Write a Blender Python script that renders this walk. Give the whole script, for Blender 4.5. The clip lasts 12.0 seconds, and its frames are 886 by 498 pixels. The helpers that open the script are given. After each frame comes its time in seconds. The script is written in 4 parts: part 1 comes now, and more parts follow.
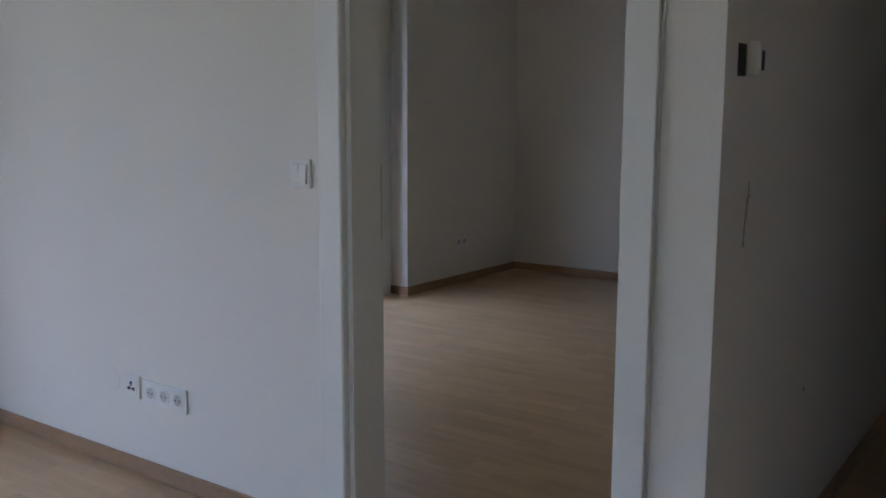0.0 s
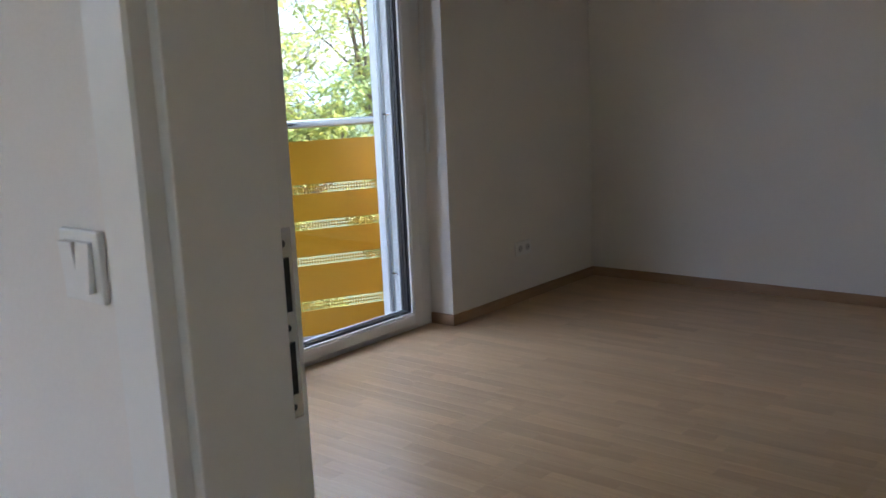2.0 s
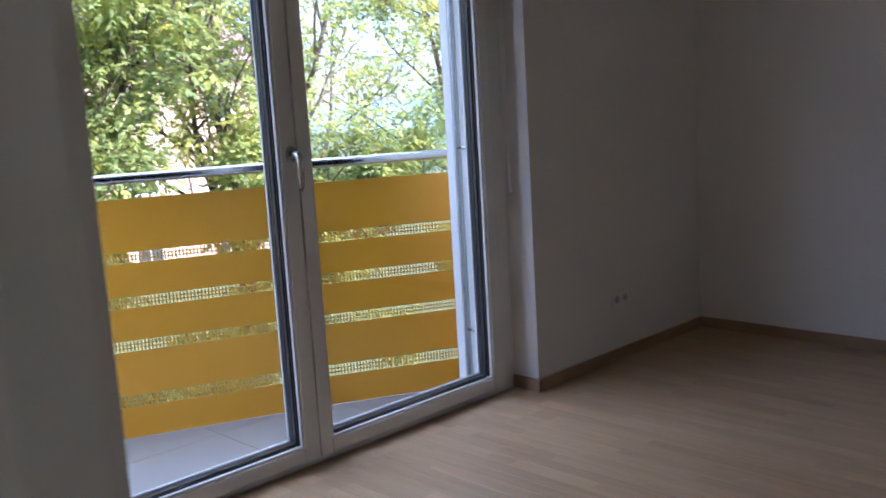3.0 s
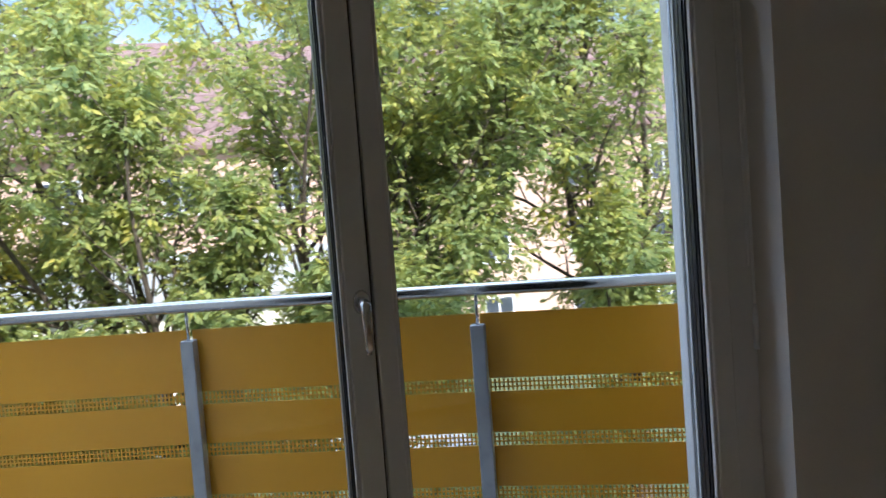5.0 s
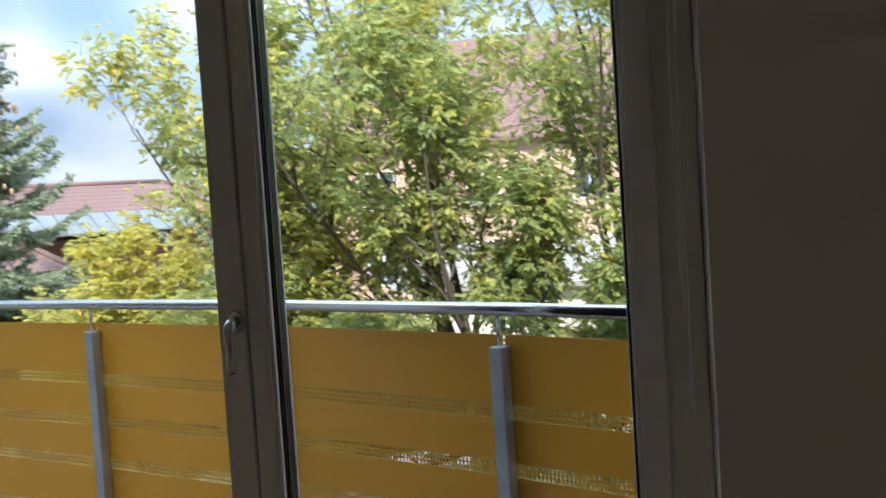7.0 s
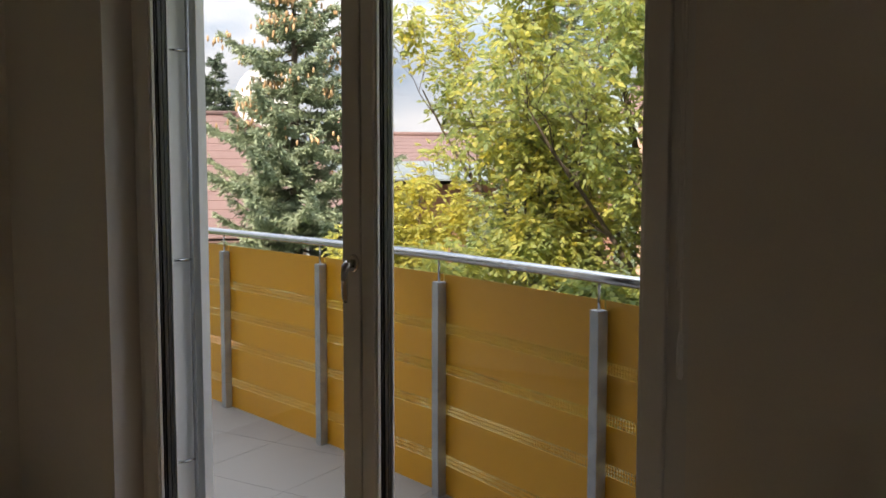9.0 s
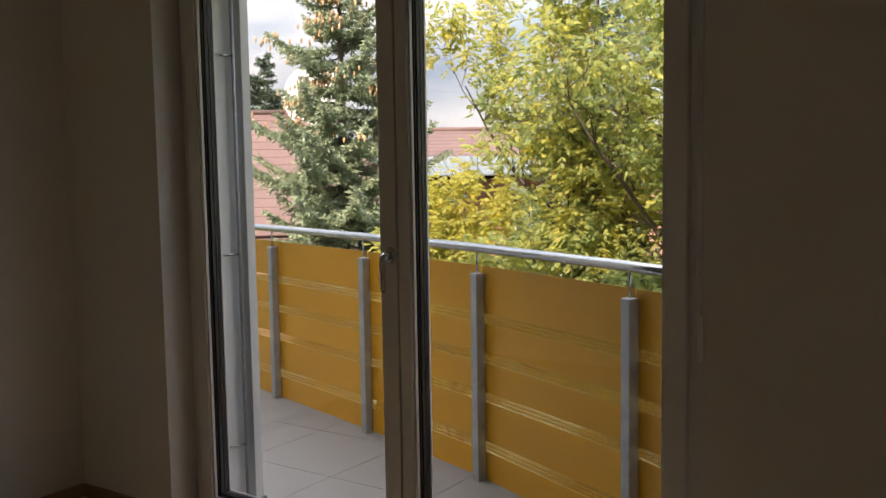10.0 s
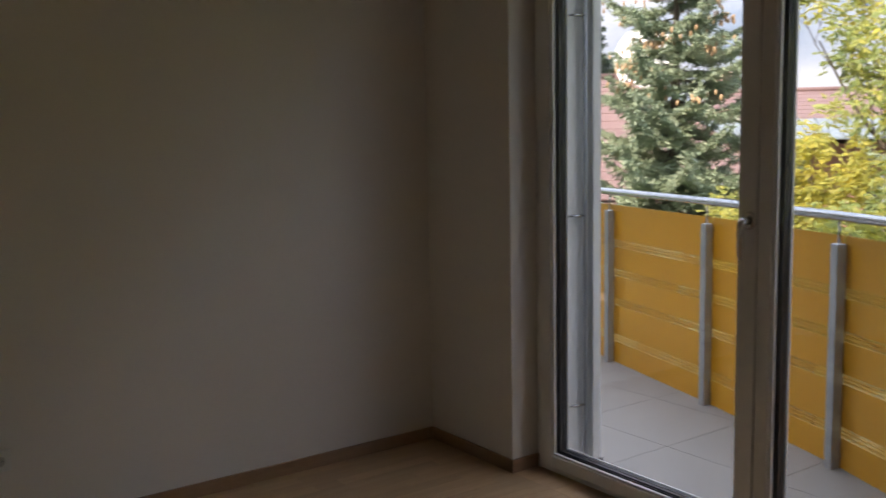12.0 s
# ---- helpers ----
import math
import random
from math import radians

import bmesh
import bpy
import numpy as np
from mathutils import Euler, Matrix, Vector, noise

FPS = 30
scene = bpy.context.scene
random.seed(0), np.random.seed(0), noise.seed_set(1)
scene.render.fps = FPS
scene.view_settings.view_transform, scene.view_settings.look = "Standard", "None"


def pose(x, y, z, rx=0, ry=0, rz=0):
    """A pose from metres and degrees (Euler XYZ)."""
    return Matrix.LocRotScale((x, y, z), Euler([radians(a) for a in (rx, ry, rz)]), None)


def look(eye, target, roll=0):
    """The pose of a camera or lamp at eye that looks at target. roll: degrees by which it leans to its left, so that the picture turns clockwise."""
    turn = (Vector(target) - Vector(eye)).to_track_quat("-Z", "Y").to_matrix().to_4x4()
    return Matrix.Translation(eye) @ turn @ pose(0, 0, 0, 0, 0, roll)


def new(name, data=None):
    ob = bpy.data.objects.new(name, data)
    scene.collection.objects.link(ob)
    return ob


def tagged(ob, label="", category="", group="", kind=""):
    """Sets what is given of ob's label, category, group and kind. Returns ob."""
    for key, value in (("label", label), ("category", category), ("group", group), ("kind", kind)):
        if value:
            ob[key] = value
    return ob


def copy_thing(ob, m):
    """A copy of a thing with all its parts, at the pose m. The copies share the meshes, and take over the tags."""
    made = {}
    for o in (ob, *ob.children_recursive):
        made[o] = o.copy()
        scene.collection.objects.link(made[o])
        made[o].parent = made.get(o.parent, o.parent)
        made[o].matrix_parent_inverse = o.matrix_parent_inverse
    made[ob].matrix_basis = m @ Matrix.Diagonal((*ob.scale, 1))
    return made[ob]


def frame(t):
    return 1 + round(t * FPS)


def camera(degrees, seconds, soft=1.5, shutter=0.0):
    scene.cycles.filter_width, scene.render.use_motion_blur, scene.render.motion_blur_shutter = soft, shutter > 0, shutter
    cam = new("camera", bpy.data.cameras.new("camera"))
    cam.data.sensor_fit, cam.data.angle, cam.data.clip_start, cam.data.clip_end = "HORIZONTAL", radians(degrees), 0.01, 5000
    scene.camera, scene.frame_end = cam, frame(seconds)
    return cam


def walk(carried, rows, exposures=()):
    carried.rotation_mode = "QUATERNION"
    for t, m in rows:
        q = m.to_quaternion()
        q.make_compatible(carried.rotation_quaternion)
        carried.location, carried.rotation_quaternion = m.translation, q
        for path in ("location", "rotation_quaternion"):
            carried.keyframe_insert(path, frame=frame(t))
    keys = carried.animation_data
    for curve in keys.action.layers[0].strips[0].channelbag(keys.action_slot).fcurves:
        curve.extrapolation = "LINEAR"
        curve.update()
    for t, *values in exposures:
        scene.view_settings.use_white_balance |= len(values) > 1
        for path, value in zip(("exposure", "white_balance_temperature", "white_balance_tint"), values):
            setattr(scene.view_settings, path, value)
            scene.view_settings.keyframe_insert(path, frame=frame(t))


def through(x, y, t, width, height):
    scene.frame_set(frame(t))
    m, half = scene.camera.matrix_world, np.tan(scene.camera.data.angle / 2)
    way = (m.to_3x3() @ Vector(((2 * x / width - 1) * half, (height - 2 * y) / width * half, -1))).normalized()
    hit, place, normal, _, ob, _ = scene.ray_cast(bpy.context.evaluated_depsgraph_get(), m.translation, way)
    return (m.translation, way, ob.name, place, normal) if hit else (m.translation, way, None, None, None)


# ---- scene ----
cam = camera(51.5, 12.0, shutter=0.3)
PATH = [
    (0, (3.839, -2.086, 1.242), (2.685, -0.478, 0.951), 0.2),
    (0.5, (3.589, -1.766, 1.24), (2.459, -0.148, 0.918), -1.7),
    (1, (3.349, -1.448, 1.238), (2.236, 0.186, 0.939), -1.3),
    (1.5, (3.154, -1.104, 1.249), (2.051, 0.531, 0.919), -3.1),
    (2, (2.948, -0.727, 1.257), (1.683, 0.78, 0.896), -2.6),
    (2.5, (2.79, -0.49, 1.305), (1.479, 0.974, 0.945), -3.1),
    (3, (2.554, -0.218, 1.29), (1.145, 1.167, 0.982), -3.4),
    (5, (2.153, 1.252, 1.415), (0.235, 1.807, 1.289), -4.4),
    (5.5, (2.107, 1.612, 1.388), (0.132, 1.914, 1.287), -2.8),
    (6, (2.075, 1.961, 1.415), (0.078, 2.057, 1.346), -4.1),
    (6.5, (2.094, 2.346, 1.444), (0.104, 2.196, 1.31), -5.4),
    (7, (2.067, 2.669, 1.421), (0.109, 2.278, 1.32), -3.7),
    (7.5, (2.076, 2.962, 1.456), (0.207, 2.254, 1.403), -3.1),
    (9.5, (2.41, 3.603, 1.459), (0.731, 2.531, 1.275), -0.1),
    (10, (2.427, 3.638, 1.459), (0.781, 2.516, 1.28), -0.9),
    (10.5, (2.424, 3.638, 1.457), (0.799, 2.49, 1.254), -0.8),
    (11, (2.434, 3.618, 1.448), (0.914, 2.336, 1.233), -0.7),
    (11.5, (2.452, 3.579, 1.453), (1.091, 2.133, 1.214), -1.0),
    (12, (2.462, 3.537, 1.444), (1.304, 1.925, 1.202), -1.1),
]
walk(cam, [(t, look(eye, target, roll)) for t, eye, target, roll in PATH],
     [(0, 2.1, 5650, 20), (1, 2.35, 6200, 22), (2, 2.45, 6000, 22), (2.5, 2.25, 6100, 28), (3, 2.15, 5600, 28), (5, 1.33, 6050, 19), (6.5, 1.15, 6250, 18), (7.5, 1.12, 6650, 18), (9.5, 1.1, 8000, 25), (11, 1.1, 8100, 26), (12, 1.23, 7300, 27)])

# ---- light ----
SUN_AZ, SUN_EL = radians(10), radians(38)   # towards the sun: behind the building
sun_way = Vector((math.cos(SUN_AZ) * math.cos(SUN_EL), math.sin(SUN_AZ) * math.cos(SUN_EL), math.sin(SUN_EL)))
world = bpy.data.worlds.new("world")
scene.world = world
world.use_nodes = True
wt = world.node_tree
wt.nodes.clear()


def wn(kind, **vals):
    n = wt.nodes.new(kind)
    for k, v in vals.items():
        n.inputs[k].default_value = v
    return n


sky = wt.nodes.new("ShaderNodeTexSky")
sky.sky_type, sky.sun_disc = "NISHITA", False
sky.sun_elevation, sky.sun_rotation = SUN_EL, math.pi / 2 - SUN_AZ
sky_level = wn("ShaderNodeBackground", Strength=0.09)
wt.links.new(sky.outputs[0], sky_level.inputs["Color"])
w_co = wt.nodes.new("ShaderNodeTexCoord")
w_co_out = w_co.outputs["Generated"]
w_map = wn("ShaderNodeMapping", Scale=(1.6, 1.6, 5.0), Location=(0.4, 0.1, 0.2))
w_noise = wn("ShaderNodeTexNoise", Scale=1.7, Detail=7.0, Roughness=0.55)
w_ramp = wt.nodes.new("ShaderNodeValToRGB")
w_ramp.color_ramp.elements[0].position, w_ramp.color_ramp.elements[1].position = 0.40, 0.56
w_noise2 = wn("ShaderNodeTexNoise", Scale=3.1, Detail=5.0)
w_col = wt.nodes.new("ShaderNodeValToRGB")
w_col.color_ramp.elements[0].position, w_col.color_ramp.elements[1].position = 0.35, 0.65
w_col.color_ramp.elements[0].color, w_col.color_ramp.elements[1].color = (0.33, 0.51, 0.76, 1), (0.92, 1.02, 1.17, 1)
cloud = wn("ShaderNodeBackground", Strength=1.0)
# cloud cover: brighter towards the zenith
w_sep = wt.nodes.new("ShaderNodeSeparateXYZ")
w_rise = wt.nodes.new("ShaderNodeMapRange")
w_rise.inputs["To Min"].default_value, w_rise.inputs["To Max"].default_value = 0.5, 2.6
w_rise.inputs["From Min"].default_value, w_rise.inputs["From Max"].default_value = 0.1, 0.9
wt.links.new(w_co_out, w_sep.inputs[0])
wt.links.new(w_sep.outputs["Z"], w_rise.inputs["Value"])
wt.links.new(w_rise.outputs[0], cloud.inputs["Strength"])
w_mix = wt.nodes.new("ShaderNodeMixShader")
w_out = wt.nodes.new("ShaderNodeOutputWorld")
wt.links.new(w_co.outputs["Generated"], w_map.inputs[0])
wt.links.new(w_map.outputs[0], w_noise.inputs["Vector"])
wt.links.new(w_map.outputs[0], w_noise2.inputs["Vector"])
wt.links.new(w_noise.outputs[0], w_ramp.inputs[0])
wt.links.new(w_noise2.outputs[0], w_col.inputs[0])
wt.links.new(w_col.outputs[0], cloud.inputs["Color"])
wt.links.new(w_ramp.outputs[0], w_mix.inputs[0])
wt.links.new(sky_level.outputs[0], w_mix.inputs[1])
wt.links.new(cloud.outputs[0], w_mix.inputs[2])
wt.links.new(w_mix.outputs[0], w_out.inputs[0])
lamp = bpy.data.lights.new("sun", "SUN")
lamp.energy, lamp.angle, lamp.color = 3.8, radians(1.5), (1.0, 0.94, 0.84)
sun = new("sun", lamp)
sun.matrix_world = look(sun_way * 40, (0, 0, 0))


# ---- materials ----
def nodes_of(name):
    m = bpy.data.materials.new(name)
    m.use_nodes = True
    nt = m.node_tree
    return m, nt, nt.nodes["Principled BSDF"]


def mat(name, a, b=None, rough=0.5, metal=0.0, scale=6.0, fine=60.0, bump=0.0, stretch=(1, 1, 1), spec=0.5, vary=0.0, island=0.0):
    """Two-scale procedural surface: colours a to b by coarse noise, grain and bump by fine noise, vary: lightness by object."""
    m, nt, p = nodes_of(name)
    b = b or a
    co = nt.nodes.new("ShaderNodeTexCoord")
    mp = nt.nodes.new("ShaderNodeMapping")
    mp.inputs["Scale"].default_value = stretch
    nt.links.new(co.outputs["Object"], mp.inputs[0])
    n1, n2 = nt.nodes.new("ShaderNodeTexNoise"), nt.nodes.new("ShaderNodeTexNoise")
    n1.inputs["Scale"].default_value, n1.inputs["Detail"].default_value = scale, 5.0
    n2.inputs["Scale"].default_value, n2.inputs["Detail"].default_value = fine, 4.0
    src = mp.outputs[0]
    if vary:
        info = nt.nodes.new("ShaderNodeObjectInfo")
        add = nt.nodes.new("ShaderNodeVectorMath")
        comb = nt.nodes.new("ShaderNodeCombineXYZ")
        mul = nt.nodes.new("ShaderNodeMath")
        mul.operation, mul.inputs[1].default_value = "MULTIPLY", 37.0
        nt.links.new(info.outputs["Random"], mul.inputs[0])
        for i in range(3):
            nt.links.new(mul.outputs[0], comb.inputs[i])
        nt.links.new(src, add.inputs[0])
        nt.links.new(comb.outputs[0], add.inputs[1])
        src = add.outputs[0]
        if island:
            geo = nt.nodes.new("ShaderNodeNewGeometry")
            far = nt.nodes.new("ShaderNodeVectorMath")
            far.operation, far.inputs[1].default_value = "MULTIPLY_ADD", (23.0, 17.0, 9.0)
            nt.links.new(geo.outputs["Random Per Island"], far.inputs[0])
            nt.links.new(src, far.inputs[2])
            src = far.outputs[0]
    nt.links.new(src, n1.inputs["Vector"])
    nt.links.new(src, n2.inputs["Vector"])
    mixn = nt.nodes.new("ShaderNodeMath")
    mixn.operation = "MULTIPLY_ADD"
    mixn.inputs[1].default_value = 0.35
    half = nt.nodes.new("ShaderNodeMath")
    half.operation, half.inputs[1].default_value = "MULTIPLY", 0.65
    nt.links.new(n1.outputs[0], half.inputs[0])
    nt.links.new(n2.outputs[0], mixn.inputs[0])
    nt.links.new(half.outputs[0], mixn.inputs[2])
    ramp = nt.nodes.new("ShaderNodeValToRGB")
    ramp.color_ramp.elements[0].position, ramp.color_ramp.elements[1].position = 0.3, 0.7
    ramp.color_ramp.elements[0].color, ramp.color_ramp.elements[1].color = (*a, 1), (*b, 1)
    nt.links.new(mixn.outputs[0], ramp.inputs[0])
    colour = ramp.outputs[0]
    if vary:
        hsv = nt.nodes.new("ShaderNodeHueSaturation")
        mr = nt.nodes.new("ShaderNodeMapRange")
        mr.inputs["To Min"].default_value, mr.inputs["To Max"].default_value = 1 - vary, 1 + vary
        nt.links.new(info.outputs["Random"], mr.inputs["Value"])
        nt.links.new(mr.outputs[0], hsv.inputs["Value"])
        nt.links.new(colour, hsv.inputs["Color"])
        colour = hsv.outputs[0]
        if island:
            mi = nt.nodes.new("ShaderNodeMapRange")
            mi.inputs["To Min"].default_value, mi.inputs["To Max"].default_value = 1 - island, 1 + island
            hi = nt.nodes.new("ShaderNodeHueSaturation")
            nt.links.new(geo.outputs["Random Per Island"], mi.inputs["Value"])
            nt.links.new(mi.outputs[0], hi.inputs["Value"])
            nt.links.new(colour, hi.inputs["Color"])
            colour = hi.outputs[0]
    nt.links.new(colour, p.inputs["Base Color"])
    p.inputs["Roughness"].default_value, p.inputs["Metallic"].default_value = rough, metal
    p.inputs["Specular IOR Level"].default_value = spec
    if bump:
        bp = nt.nodes.new("ShaderNodeBump")
        bp.inputs["Strength"].default_value, bp.inputs["Distance"].default_value = bump, 0.004
        nt.links.new(n2.outputs[0], bp.inputs["Height"])
        nt.links.new(bp.outputs[0], p.inputs["Normal"])
    return m


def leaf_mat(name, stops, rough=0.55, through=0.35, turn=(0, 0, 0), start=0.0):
    """Leaves: colour by leaf and spray, turn: autumn yellow and sunlit tone painted in along this way; light shines
    through.
    """
    m, nt, p = nodes_of(name)
    geo = nt.nodes.new("ShaderNodeNewGeometry")
    ramp = nt.nodes.new("ShaderNodeValToRGB")
    els = ramp.color_ramp.elements
    els[0].position, els[0].color = stops[0][0], (*stops[0][1], 1)
    els[1].position, els[1].color = stops[-1][0], (*stops[-1][1], 1)
    for pos, c in stops[1:-1]:
        e = els.new(pos)
        e.color = (*c, 1)
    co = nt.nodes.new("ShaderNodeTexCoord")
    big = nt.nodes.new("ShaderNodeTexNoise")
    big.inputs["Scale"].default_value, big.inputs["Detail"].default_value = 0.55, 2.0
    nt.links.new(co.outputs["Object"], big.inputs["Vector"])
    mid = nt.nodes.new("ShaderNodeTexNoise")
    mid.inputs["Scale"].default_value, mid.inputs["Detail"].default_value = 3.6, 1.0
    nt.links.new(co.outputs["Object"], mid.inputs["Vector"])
    sunlit_lean = nt.nodes.new("ShaderNodeVectorMath")
    sunlit_lean.operation, sunlit_lean.inputs[1].default_value = "DOT_PRODUCT", turn
    nt.links.new(co.outputs["Object"], sunlit_lean.inputs[0])

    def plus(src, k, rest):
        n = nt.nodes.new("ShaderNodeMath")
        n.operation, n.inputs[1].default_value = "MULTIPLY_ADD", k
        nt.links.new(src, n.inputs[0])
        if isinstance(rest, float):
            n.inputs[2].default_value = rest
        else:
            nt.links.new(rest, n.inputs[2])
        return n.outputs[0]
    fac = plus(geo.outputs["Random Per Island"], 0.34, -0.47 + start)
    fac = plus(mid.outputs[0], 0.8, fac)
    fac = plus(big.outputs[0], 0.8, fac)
    fac = plus(sunlit_lean.outputs["Value"], 1.0, fac)
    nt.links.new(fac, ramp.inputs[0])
    nt.links.new(ramp.outputs[0], p.inputs["Base Color"])
    p.inputs["Roughness"].default_value = rough
    tr = nt.nodes.new("ShaderNodeBsdfTranslucent")
    nt.links.new(ramp.outputs[0], tr.inputs["Color"])
    mix = nt.nodes.new("ShaderNodeMixShader")
    mix.inputs[0].default_value = through
    nt.links.new(p.outputs[0], mix.inputs[1])
    nt.links.new(tr.outputs[0], mix.inputs[2])
    nt.links.new(mix.outputs[0], nt.nodes["Material Output"].inputs[0])
    return m


def glass_mat(name):
    m, nt, p = nodes_of(name)
    tr = nt.nodes.new("ShaderNodeBsdfTransparent")
    tr.inputs[0].default_value = (0.985, 0.995, 0.99, 1)
    gl = nt.nodes.new("ShaderNodeBsdfGlossy")
    gl.inputs["Roughness"].default_value = 0.0
    lw = nt.nodes.new("ShaderNodeLayerWeight")
    lw.inputs["Blend"].default_value = 0.5
    pw = nt.nodes.new("ShaderNodeMath")
    pw.operation, pw.inputs[1].default_value = "POWER", 5.0
    fr = nt.nodes.new("ShaderNodeMath")
    fr.operation, fr.inputs[1].default_value, fr.inputs[2].default_value = "MULTIPLY_ADD", 0.6, 0.015
    nt.links.new(lw.outputs["Facing"], pw.inputs[0])
    nt.links.new(pw.outputs[0], fr.inputs[0])
    mix = nt.nodes.new("ShaderNodeMixShader")
    nt.links.new(fr.outputs[0], mix.inputs[0])
    nt.links.new(tr.outputs[0], mix.inputs[1])
    nt.links.new(gl.outputs[0], mix.inputs[2])
    nt.links.new(mix.outputs[0], nt.nodes["Material Output"].inputs[0])
    return m


PAINT = mat("wall_paint", (0.80, 0.765, 0.715), (0.86, 0.825, 0.775), 0.85, scale=1.3, fine=170, bump=0.12, spec=0.2)
LACQUER = mat("white_lacquer", (0.77, 0.76, 0.72), (0.82, 0.81, 0.77), 0.38, scale=2.0, fine=40, bump=0.02)
PVC = mat("white_pvc", (0.78, 0.77, 0.75), (0.83, 0.82, 0.80), 0.32, scale=3.0, fine=60, bump=0.02)
PLASTIC = mat("white_plastic", (0.80, 0.80, 0.78), (0.84, 0.84, 0.82), 0.3, scale=20, fine=90)
# near-black, also painted in for the shade inside holes
DARK = mat("dark_recess", (0.02, 0.02, 0.022), (0.035, 0.035, 0.038), 0.5, scale=30)
GASKET = mat("black_rubber", (0.012, 0.012, 0.014), (0.03, 0.03, 0.032), 0.6, scale=30)
SPACER = mat("black_glass_spacer", (0.02, 0.022, 0.026), (0.04, 0.042, 0.046), 0.4, metal=0.0, scale=30)
GLASS = glass_mat("window_glass")
STEEL = mat("brushed_stainless_steel", (0.42, 0.43, 0.44), (0.55, 0.55, 0.55), 0.17, metal=1.0, scale=5, fine=160, bump=0.05, stretch=(1, 1, 6))
CHROME = mat("satin_chrome", (0.58, 0.57, 0.55), (0.68, 0.67, 0.65), 0.22, metal=1.0, scale=30)
GALV = mat("galvanised_steel", (0.30, 0.32, 0.34), (0.52, 0.54, 0.56), 0.5, metal=0.7, scale=14, fine=45, bump=0.1)
YELLOW = mat("yellow_powder_coat", (0.72, 0.325, 0.012), (0.78, 0.37, 0.018), 0.42, scale=2, fine=50, bump=0.03)
OAK = mat("oak_parquet", (0.46, 0.283, 0.155), (0.60, 0.405, 0.236), 0.32, scale=2.2, fine=14, bump=0.05, stretch=(0.5, 6.0, 1), vary=0.04, island=0.085)
OAKTRIM = mat("oak_skirting", (0.31, 0.185, 0.105), (0.42, 0.27, 0.16), 0.4, scale=4, fine=30, bump=0.04, stretch=(1, 1, 5))
GROUT = mat("grout", (0.205, 0.193, 0.183), (0.25, 0.237, 0.226), 0.9, scale=20)
FLOORGAP = mat("floor_joint", (0.18, 0.11, 0.06), (0.24, 0.15, 0.09), 0.8, scale=20)
TILE = mat("grey_stoneware", (0.24, 0.225, 0.213), (0.30, 0.283, 0.268), 0.55, scale=5, fine=70, bump=0.08, vary=0.025)
RENDER = mat("white_exterior_render", (0.74, 0.74, 0.72), (0.82, 0.82, 0.80), 0.9, scale=2, fine=220, bump=0.35)
BARK = mat("tree_bark", (0.055, 0.042, 0.032), (0.13, 0.10, 0.075), 0.9, scale=6, fine=40, bump=0.6, stretch=(1, 1, 0.3))
GRASS = mat("garden_ground", (0.035, 0.055, 0.018), (0.08, 0.10, 0.035), 0.95, scale=0.4, fine=9, bump=0.5)
CONCRETE = mat("pale_concrete", (0.24, 0.235, 0.22), (0.32, 0.31, 0.29), 0.9, scale=0.8, fine=30, bump=0.2)
ROOF = mat("red_roof_tiles", (0.155, 0.092, 0.085), (0.215, 0.135, 0.122), 0.8, scale=1.2, fine=12, bump=0.4)
METALROOF = mat("grey_sheet_metal_roof", (0.17, 0.20, 0.205), (0.24, 0.275, 0.28), 0.5, metal=0.3, scale=1.5, fine=20)
PINK = mat("pale_pink_render", (0.50, 0.33, 0.26), (0.60, 0.42, 0.34), 0.9, scale=1.0, fine=30)
REDWALL = mat("brick_red_render", (0.40, 0.20, 0.15), (0.48, 0.26, 0.20), 0.9, scale=1.0, fine=30)
CREAM = mat("cream_render", (0.72, 0.68, 0.58), (0.80, 0.76, 0.66), 0.9, scale=1.0, fine=30)
PANE = mat("dark_window_pane", (0.03, 0.04, 0.05), (0.07, 0.08, 0.10), 0.08, scale=2)
WHITEMETAL = mat("white_metal", (0.75, 0.76, 0.77), (0.82, 0.82, 0.83), 0.4, scale=4)
# turn adds sunlit yellow to the colour towards the top and -y
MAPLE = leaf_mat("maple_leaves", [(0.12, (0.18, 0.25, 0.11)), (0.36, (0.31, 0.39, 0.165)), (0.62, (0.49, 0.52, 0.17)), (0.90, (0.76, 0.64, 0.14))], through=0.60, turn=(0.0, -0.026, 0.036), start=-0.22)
YELLOWMAPLE = leaf_mat("yellow_maple_leaves", [(0.12, (0.30, 0.36, 0.12)), (0.5, (0.56, 0.54, 0.15)), (0.90, (0.78, 0.66, 0.14))], through=0.60)
NEEDLES = leaf_mat("spruce_needles", [(0.15, (0.13, 0.18, 0.11)), (0.5, (0.31, 0.38, 0.25)), (0.9, (0.50, 0.55, 0.38))], through=0.25)
DARKNEEDLES = leaf_mat("dark_conifer_needles", [(0.15, (0.055, 0.085, 0.055)), (0.9, (0.13, 0.18, 0.12))], through=0.1)
CONE = leaf_mat("spruce_cones", [(0.1, (0.34, 0.20, 0.10)), (0.9, (0.56, 0.38, 0.21))], through=0.0)


